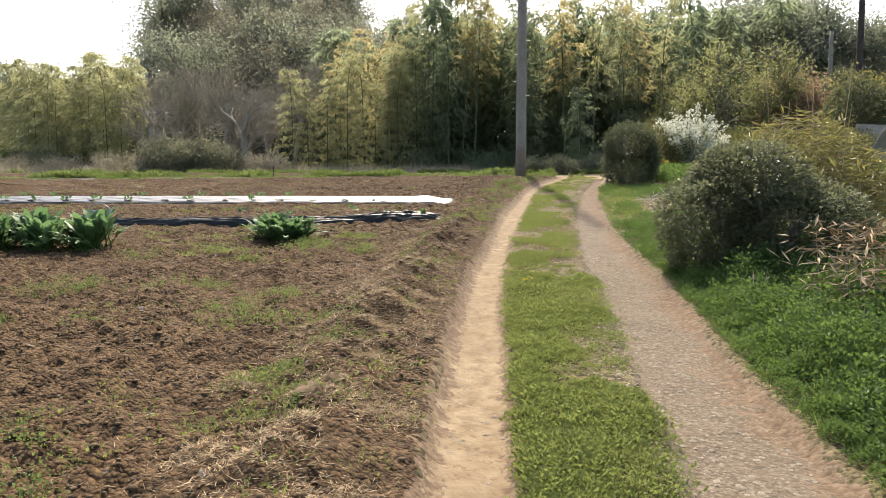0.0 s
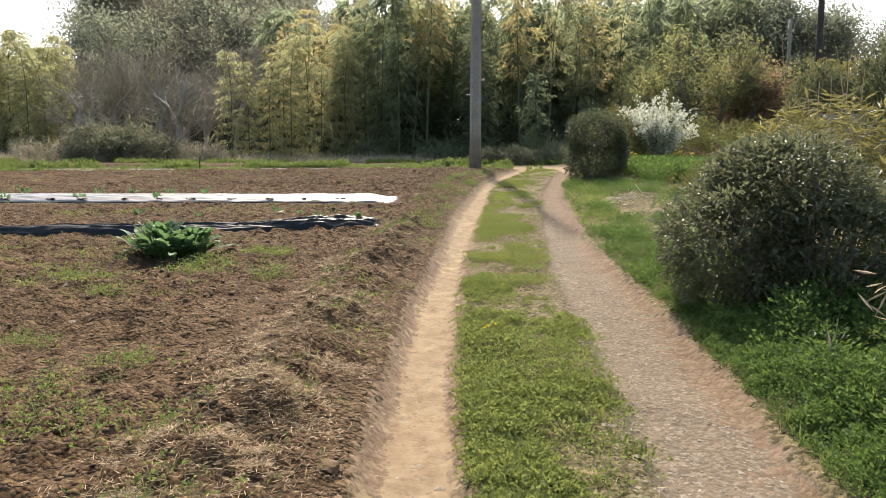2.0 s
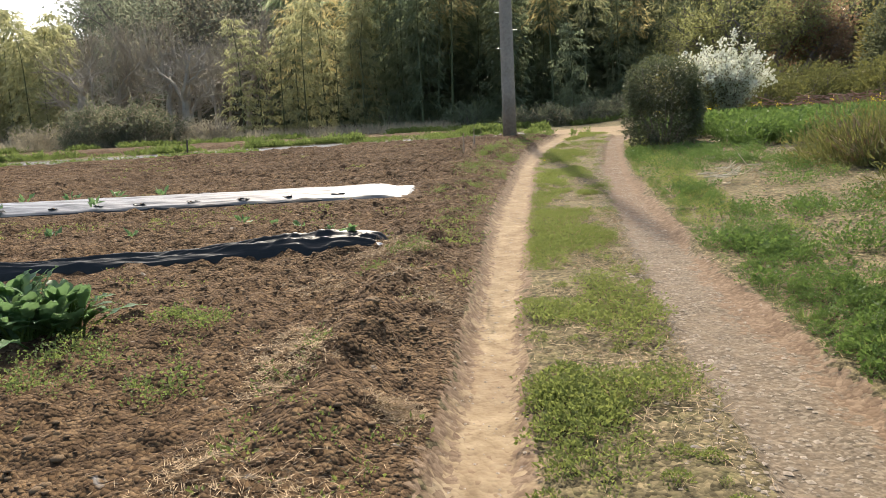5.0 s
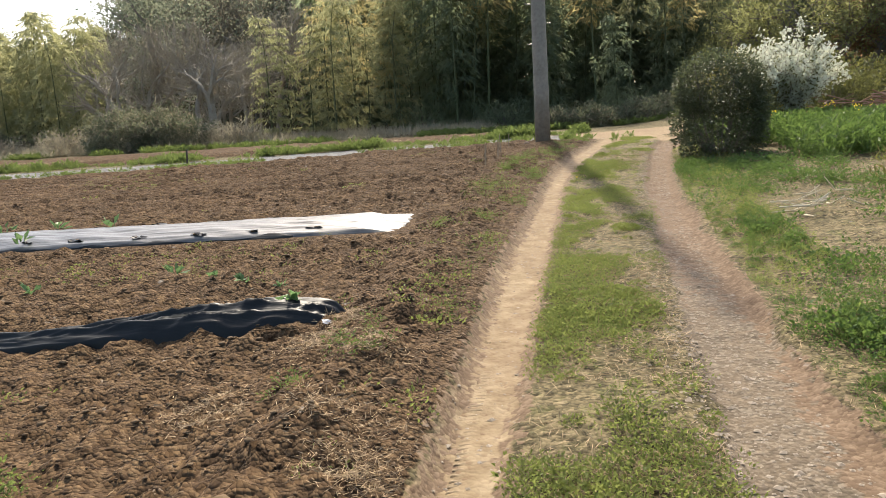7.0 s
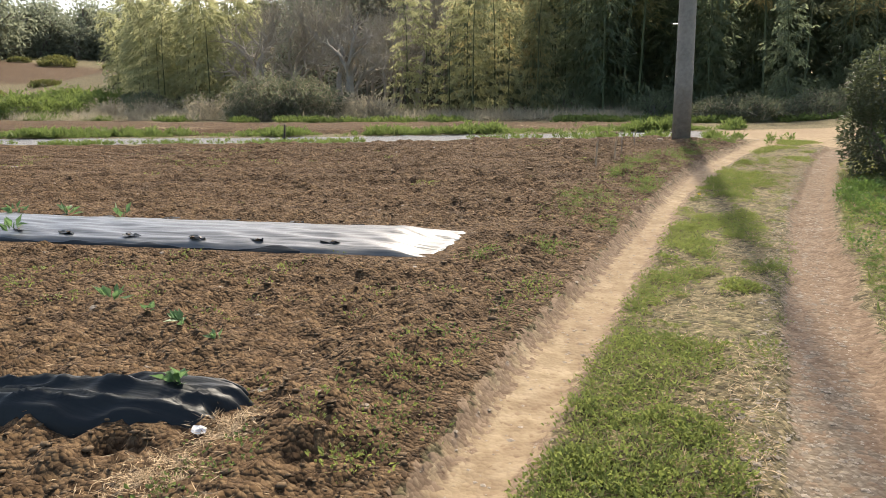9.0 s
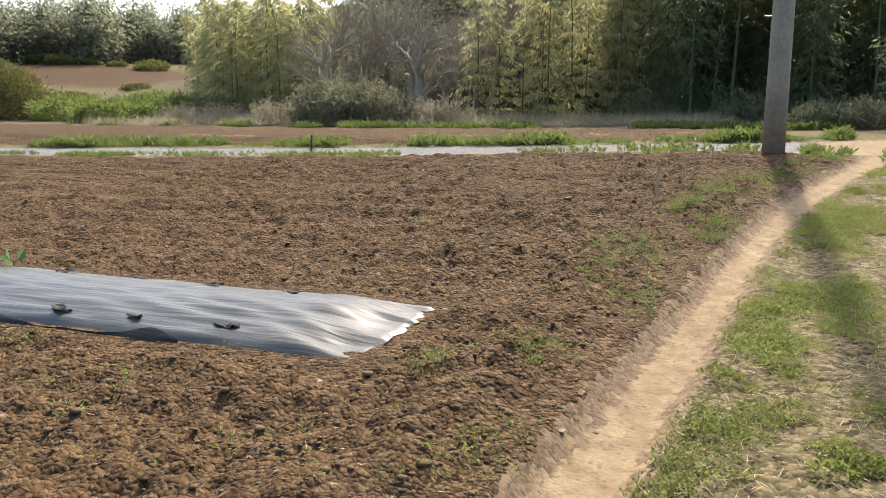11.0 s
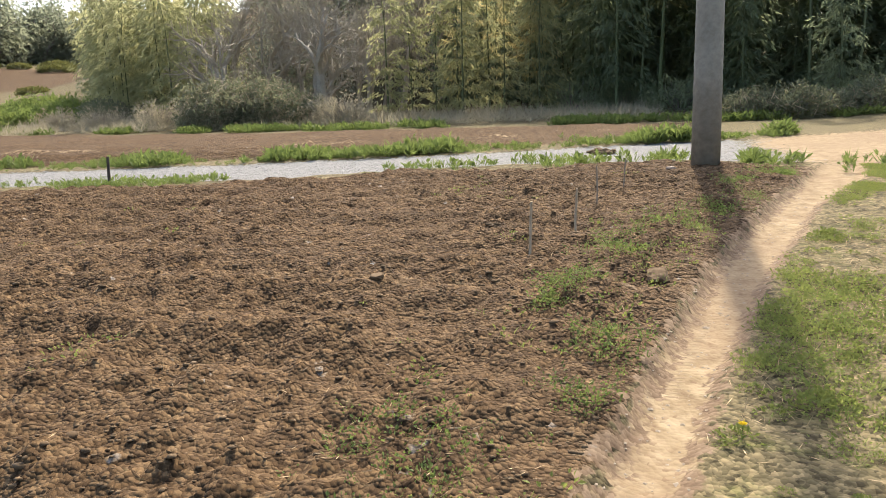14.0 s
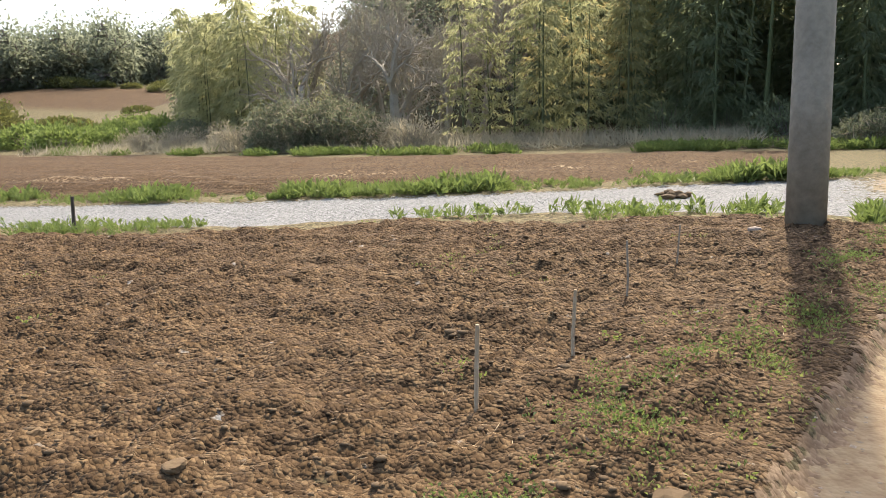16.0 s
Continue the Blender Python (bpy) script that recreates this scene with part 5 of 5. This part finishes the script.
def black_mulch():
    xs, ss = np.arange(-6.6, -0.08, 0.025), np.linspace(-1, 1, 46)
    X, S = np.meshgrid(xs, ss)
    tip = step(-0.55, -0.1, X)
    half = 0.125 + 0.04 * (fbm(X * 1.5, X * 0, 4) - 0.5) + 0.10 * step(-1.7, -0.6, X)
    Y = 12.23 + 0.145 * X + 0.05 * np.sin(X * 0.9) + S * half + 0.02 * (vnoise(X * 7, S * 3, 3) - 0.5)
    fold = 1 - np.abs(2 * vnoise(X * 0.8 + S * 0.9, S * 2.3 + X * 0.7, 19) - 1)
    body = np.maximum(0, 1 - np.abs(S) ** 2.2)
    Z = rise(Y) + 0.05 + body * (0.07 + 0.045 * step(-1.9, -0.9, X)) * (1 - 0.55 * tip) * (0.75 + 0.5 * fbm(X * 2, S, 23)) + 0.035 * fold ** 2.5 * body ** 0.5 + 0.008 * (fbm(X * 9, S * 5, 27) - 0.5)
    Xs = X + 0.06 + 0.14 * tip * (vnoise(S * 6, S * 0, 9) - 0.5)
    nx = X.shape[1]
    i, j = np.meshgrid(np.arange(X.shape[0] - 1), np.arange(nx - 1), indexing="ij")
    a = (i * nx + j).ravel()
    F = np.stack([a, a + 1, a + nx + 1, a + nx], 1)
    th = thing("mulch_film", "bunched and creased black plastic mulch film on the soil", "plastic film")
    crumple = 0.016 * (vnoise(X * 4 + S * 2, S * 2.5 - X * 1.5, 41) - 0.5) + 0.022 * (1 - np.abs(2 * vnoise(X * 5 - S * 3, S * 4 + X * 3, 43) - 1)) ** 3
    Z = Z + crumple * body ** 0.4 * (0.5 + 0.8 * step(-2.2, -0.8, X))
    V = np.stack([Xs, Y, Z - 0.05 * step(0.85, 1.0, np.abs(S)) - 0.10 * step(-0.2, -0.09, X)], -1).reshape(-1, 3)
    end = X.ravel()[a] > -0.85
    part("film", (V, F[~end]), BLACKFILM, th, smooth=True)
    part("loose_end", (V, F[end]), BLACKFILM, th, "crumpled loose end of the film", smooth=True)


silver_mulch()
black_mulch()


# ---- crops and small things of the field ----
def crop_plant(rng, n, length, width, tall, label):
    th = thing("leafy_crop", label, "vegetable")
    a = rng.uniform(0, 2 * np.pi, n)
    up = rng.uniform(0.5, 3.2, n)
    D = unit(np.stack([np.cos(a), np.sin(a), up], 1))
    stem = rng.uniform(0.25, 0.9, n) * tall * 0.55
    P0 = rng.normal(0, 0.05, (n, 3)) * np.array([1, 1, 0])
    st, lv = [], []
    for k in range(n):
        p, tip = P0[k], P0[k] + D[k] * stem[k]
        st.append(tube([p, tip], [0.008, 0.005], 4))
        L, W = length * rng.uniform(0.7, 1.2), width * rng.uniform(0.8, 1.2)
        side = unit(np.cross(D[k], (0, 0, 1)))
        nrm = np.cross(side, D[k])
        m = 6
        rows = []
        for q in np.linspace(0, 1, m):
            c = tip + D[k] * L * q - nrm * 0 + np.array([0, 0, -0.35 * L * q * q])
            w = W * np.sin(np.pi * min(1, q * 0.85 + 0.12)) * 0.5
            wav = 0.12 * W * math.sin(q * 17 + k)
            rows += [c - side * w + nrm * (0.18 * w + wav), c, c + side * w + nrm * (0.18 * w - wav)]
        F = []
        for r in range(m - 1):
            for c in (0, 1):
                i = r * 3 + c
                F += [(i, i + 1, i + 4), (i, i + 4, i + 3)]
        lv.append((np.array(rows), np.array(F)))
    part("branchwork", join(st), LUSH, th)
    part("leaves", join(lv), CABBAGE, th, smooth=True)
    return th


def crops():
    rng = np.random.default_rng(71)
    a = crop_plant(rng, 84, 0.21, 0.075, 0.50, "big dark green leafy vegetable growing in the soil")
    spots = [(-2.16, 10.0), (-2.34, 10.2), (-1.98, 10.15)]
    place(a, spots, "leafy vegetables", rng, 1.15, 1.35)
    b = crop_plant(rng, 84, 0.25, 0.08, 0.56, "tall dark green leafy vegetable in a dense row")
    place(b, [(-4.3 - 0.30 * k, 9.15 + 0.32 * (k % 2)) for k in range(10)], "row of leafy vegetables", rng, 1.1, 1.4)


def stakes():
    rng = np.random.default_rng(81)
    for x, y, tall, r, mat, label in ((1.14, 20.55, 0.40, 0.011, OLDWOOD, "thin weathered wooden stake stuck in the soil"), (1.40, 21.3, 0.38, 0.010, OLDWOOD, "thin weathered wooden stake stuck in the soil"),
                                      (1.48, 22.4, 0.36, 0.007, DRYSTALK, "slender brown twig stuck upright in the soil"), (1.69, 23.3, 0.28, 0.006, DRYSTALK, "slender brown twig stuck upright in the soil"),
                                      (-5.44, 24.1, 0.42, 0.022, DARKWOOD, "short dark wooden post beside the gravel road")):
        th = thing("stake", label, "stake", pose(x, y, gz(x, y) - 0.08), "stakes in the field")
        part("shaft", tube([(0, 0, 0), (rng.normal(0, 0.008), 0, tall / 2), (rng.normal(0, 0.02), 0, tall + 0.08)], [r, r, r * 0.9], 7), mat, th)


crops()
stakes()


# ---- small things ----
def solid(name, vf, mat, label, category, at, group="", smooth=False):
    """A loose thing of one mesh."""
    ob = tagged(new(name, mesh_np(name, vf[0], vf[1], mat, smooth)), label, category, group)
    ob.matrix_basis = at
    return ob


def clod_shape(rng, r, flat=0.62):
    """A broken, blocky lump of earth."""
    V, F = lump(rng, 1.0, 1.0, 0.0, 3)
    for _ in range(9):
        d = unit(rng.normal(size=3))
        cut = rng.uniform(0.55, 0.85)
        over = np.maximum(0, V @ d - cut)
        V = V - over[:, None] * d * 0.9
    V = V * (1 + 0.07 * rng.uniform(-1, 1, (len(V), 1)))
    return V * np.array([r * rng.uniform(0.9, 1.25), r, r * flat]), F


def small_things():
    rng = np.random.default_rng(91)
    # clods turned up by the plough
    for x, y, r in ((-0.68, 3.85, 0.13), (-0.56, 4.02, 0.09), (-0.1, 5.1, 0.06), (0.02, 9.6, 0.05), (0.42, 10.9, 0.05), (-0.95, 12.0, 0.06), (-0.75, 12.05, 0.05), (2.05, 20.0, 0.10), (1.85, 19.75, 0.08), (0.3, 19.6, 0.05), (-0.6, 19.7, 0.05), (-0.2, 6.9, 0.05)):
        solid("clod", clod_shape(rng, r), CLOD, "large rough clod of brown earth on the soil", "clod", pose(x, y, gz(x, y) - r * 0.12, 0, 0, rng.uniform(0, 360)), "large clods", False)
    for x, y, r in ((2.13, 16.66, 0.05), (2.2, 24.9, 0.06)):
        solid("stone", lump(rng, r, 0.5, 0.12, 3), STONE, "pale weathered stone lying in the grass", "stone", pose(x, y, gz(x, y) + r * 0.15, 0, 0, rng.uniform(0, 360)), "", True)
    heap = []
    for _ in range(16):
        V, F = clod_shape(rng, rng.uniform(0.05, 0.10), 0.6)
        heap.append((V + np.array([rng.normal(0, 0.12), rng.normal(0, 0.07), rng.uniform(0, 0.05)]), F))
    solid("soil_heap", join(heap), CLOD, "small heap of dark soil dropped on the gravel road", "soil", pose(1.16, 27.95, gz(1.16, 27.95) + 0.01), "", False)
    # scrap of litter by the black film
    V = np.array([(x, y, 0.006 * math.sin(x * 90 + y * 40) + 0.005 * math.cos(y * 120 - x * 30)) for y in np.linspace(-0.03, 0.03, 5) for x in np.linspace(-0.035, 0.035, 5)])
    F = np.array([(r * 5 + c, r * 5 + c + 1, r * 5 + c + 6, r * 5 + c + 5) for r in range(4) for c in range(4)])
    solid("scrap", (V * np.array([0.8, 0.7, 0.8]), F), WHITEPLASTIC, "crumpled white scrap of plastic on the soil", "litter", pose(-0.07, 11.93, gz(-0.07, 11.93) + 0.02, 22, 12, 20))
    solid("scrap", (V * np.array([1.3, 0.9, 1.4]), F), WHITEPLASTIC, "crumpled white plastic scrap behind the black film", "litter", pose(-1.25, 12.32, gz(-1.25, 12.32) + 0.03, 20, 15, 50))
    # blue tub
    tub = thing("tub", "small blue plastic tub standing among vegetables", "tub", pose(-4.93, 10.7, gz(-4.93, 10.7)))
    prof = [(0.0, 0.0), (0.12, 0.0), (0.15, 0.26), (0.17, 0.27), (0.17, 0.30), (0.145, 0.30), (0.115, 0.02), (0.0, 0.02)]
    n = 24
    V = np.array([(r * math.cos(2 * math.pi * k / n), r * math.sin(2 * math.pi * k / n), z) for r, z in prof for k in range(n)])
    F = np.array([(i * n + k, i * n + (k + 1) % n, (i + 1) * n + (k + 1) % n, (i + 1) * n + k) for i in range(len(prof) - 1) for k in range(n)])
    part("shell", (V, F), BLUE, tub, smooth=True)
    part("handle", tube([(0.165 * math.cos(a), 0.02, 0.29 + 0.11 * math.sin(a)) for a in np.linspace(0, math.pi, 13)], [0.005] * 13, 6), GALV, tub, "thin wire handle")
    # broken canes
    for k in range(15):
        a, L = rng.uniform(-0.9, 0.9) + (0.2 if k % 2 else 2.2), rng.uniform(0.2, 0.55)
        x, y = 4.15 + rng.normal(0, 0.16), 14.75 + rng.normal(0, 0.16)
        d = np.array([math.cos(a), -math.sin(a) * 0.6, rng.uniform(0.05, 0.7)])
        z = gz(x, y) + 0.03 + 0.02 * (k % 7)
        cane = solid("cane", tube([-d * L / 2 * np.array([1, 1, 0]), d * L * 0.05 + rng.normal(0, 0.02, 3) * np.array([1, 1, 0.2]), d * L / 2], [0.008, 0.007, 0.005], 6), CANE, "bleached dry cane in a heap on the grass", "cane", pose(x, y, z), "heap of dry canes", True)
    # dandelions
    for x, y in ((0.81, 7.18), (0.86, 7.24), (0.77, 7.1), (2.35, 18.0)):
        fl = thing("dandelion", "yellow dandelion flower in the grass strip", "flower", pose(x, y, gz(x, y)), "dandelions")
        part("stalk", tube([(0, 0, 0), (0.005, 0, 0.06)], [0.002, 0.002], 5), LUSH, fl)
        part("flower_head", leaf_cloud(np.tile([[0.005, 0, 0.06]], (26, 1)), np.stack([rng.normal(size=26), rng.normal(size=26), rng.uniform(0.2, 1, 26)], 1), 0.02, 0.008, rng), YELLOW, fl)
    # seedlings behind the black film
    for x, y, q in ((-0.62, 13.0, 0.45), (-0.95, 13.2, 0.65), (-1.25, 13.3, 0.4), (-1.62, 13.45, 0.75), (-0.34, 12.22, 0.75), (-2.7, 13.2, 0.7), (-3.6, 13.4, 0.8)):
        pl = thing("seedling", "young blue-green cabbage seedling in the soil", "plant", pose(x, y, gz(x, y) + (0.12 if y < 12.5 else 0)) @ Matrix.Diagonal((q, q, q, 1)), "seedlings in the field")
        part("leaves", leaf_tuft(rng, 9, 0.13, 0.075, 0.9, 0.05), CABBAGE, pl)
    # tyre-cleat ridges pressed along the sandy track's edge
    bars = []
    for y in np.arange(8.6, 20.5, 0.042):
        if not (9.9 < y < 11.4 or 18.4 < y < 19.5):
            continue
        x = float(line(LTL, y)) + 0.135
        q = np.array([(-0.035, -0.012, 0), (0.035, -0.006, 0), (0.035, 0.011, 0), (-0.035, 0.005, 0), (-0.028, -0.005, 0.003), (0.028, 0.0, 0.003), (0.028, 0.005, 0.003), (-0.028, 0.0, 0.003)])
        f = np.array([(4, 5, 6), (4, 6, 7), (0, 1, 5), (0, 5, 4), (1, 2, 6), (1, 6, 5), (2, 3, 7), (2, 7, 6), (3, 0, 4), (3, 4, 7)])
        bars.append((q + np.array([x, y, gz(x, y) - 0.001]), f))
    stuff("tyre_marks", join(bars), SANDBAR, "tread ridges of a tyre pressed into the sandy track", "tyre marks")
    # dead dwarf-bamboo leaves before the evergreen bush
    N = 900
    x, y = 3.35 + rng.normal(0, 0.28, N), 5.7 + rng.normal(0, 0.3, N)
    P = on_ground(x, y) + np.stack([x * 0, x * 0, rng.uniform(0.05, 0.72, N)], 1)
    th = thing("dry_bamboo_grass", "clump of dry pale dwarf bamboo leaning over the verge", "bamboo grass")
    part("foliage", leaf_cloud(P, np.stack([rng.normal(-0.3, 0.7, N), rng.normal(0, 0.7, N), rng.uniform(-0.5, 0.6, N)], 1), 0.14, 0.018, rng), STRAW, th)
    part("branchwork", join([tube([(x[k], y[k], gz(x[k], y[k])), P[k] + rng.normal(0, 0.05, 3)], [0.004, 0.002], 4) for k in range(60)]), DRYSTALK, th)
    # dry weeds behind the canes
    w = bush("bush", rng, "low tangle of olive-brown dry weeds", 0.9, 0.7, 0.7, OLIVE, 4200, 0.11, 0.18, 90, up=0.9, rough=0.7, depth=0.6, twigmat=STRAW)
    place(w, [(6.3, 15.3), (7.6, 15.0), (6.9, 16.2), (5.9, 12.6), (7.2, 12.9)], "dry weeds", rng)
    # brush pile on the slope
    br = thing("brush_pile", "heap of cut reddish-brown branches on the slope", "branches", pose(12.3, 26.6, gz(12.3, 26.6)))
    st = []
    for k in range(150):
        a, L = rng.normal(0.2, 0.5), rng.uniform(0.6, 1.8)
        c = np.array([rng.normal(0, 1.1), rng.normal(0, 0.5), rng.uniform(0.02, 0.6)])
        d = np.array([math.cos(a), math.sin(a) * 0.6, rng.normal(0, 0.15)]) * L / 2
        d[2] = np.clip(d[2], -c[2], 1)
        st.append(tube([c - d, c + rng.normal(0, 0.04, 3), c + d], [0.016, 0.013, 0.005], 4))
    part("branchwork", join(st), RUSTY, br)
    # vinyl tunnel and block wall up the slope
    tun = thing("vinyl_tunnel", "white translucent vinyl tunnel over a garden bed", "greenhouse", pose(14.6, 24.0, gz(14.6, 24.0), 0, 0, -75))
    hoop = [(1.3 * math.cos(a), 1.75 * math.sin(a)) for a in np.linspace(0, math.pi, 17)]
    V = np.array([(x, y, z) for y in np.linspace(0, 5, 11) for x, z in hoop])
    V[:, 2] += 0.02 * np.cos(V[:, 1] * 2 * math.pi / 1.0)
    F = np.array([(i * 17 + k, i * 17 + k + 1, (i + 1) * 17 + k + 1, (i + 1) * 17 + k) for i in range(10) for k in range(16)])
    part("cover", (V, F), WHITEPLASTIC, tun, smooth=True)
    for yy in (0.0, 1.25, 2.5, 3.75, 5.0):
        part("hoop", tube([(x * 1.012, yy, z * 1.012) for x, z in hoop], [0.014] * 17, 6), GALV, tun)


def block_wall():
    """Low wall of concrete blocks up the slope."""
    x0, y0, along = 17.0, 31.0, radians(12)
    base = min(gz(x0 + d * math.cos(along), y0 + d * math.sin(along)) for d in (0, 4, 8, 10)) - 0.15
    wall = thing("block_wall", "low grey concrete block wall up the slope", "wall", pose(x0, y0, base, 0, 0, 12))
    bm = bmesh.new()
    bmesh.ops.create_cube(bm, size=1.0, matrix=Matrix.Diagonal((0.392, 0.12, 0.192, 1)))
    bmesh.ops.bevel(bm, geom=bm.edges[:], offset=0.006, segments=1, affect="EDGES")
    me = bpy.data.meshes.new("block")
    bm.to_mesh(me)
    bm.free()
    me.materials.append(BLOCK)
    part("mortar", (np.array([(a, b, c) for a in (0, 10.4) for b in (-0.052, 0.052) for c in (0, 1.598)], float), np.array([(0, 1, 3, 2), (4, 6, 7, 5), (0, 4, 5, 1), (2, 3, 7, 6), (0, 2, 6, 4), (1, 5, 7, 3)])), BLOCK, wall)
    part("coping", (np.array([(a, b, c) for a in (-0.02, 10.42) for b in (-0.08, 0.08) for c in (1.6, 1.66)], float), np.array([(0, 1, 3, 2), (4, 6, 7, 5), (0, 4, 5, 1), (2, 3, 7, 6), (0, 2, 6, 4), (1, 5, 7, 3)])), BLOCK, wall, "pale concrete coping")
    for row in range(8):
        for k in range(26 - row % 2):
            ob = new("block", me)
            ob.parent = wall
            ob.matrix_basis = pose(0.2 + 0.4 * k + 0.2 * (row % 2), 0, 0.1 + 0.2 * row)


SANDBAR = rough_material("pressed_sand", (0.19, 0.14, 0.082), (0.25, 0.19, 0.115), 20, 0.95, 0.3)
RUSTY = rough_material("cut_branch", (0.13, 0.075, 0.05), (0.28, 0.18, 0.13), 12, 0.9, 0.2, isl=True)
BLOCK = rough_material("concrete_block", (0.20, 0.19, 0.17), (0.33, 0.315, 0.285), 9, 0.95, 0.3, 0.01)
CANE = rough_material("bleached_cane", (0.46, 0.39, 0.26), (0.66, 0.58, 0.43), 12, 0.85, 0.1)
small_things()
block_wall()
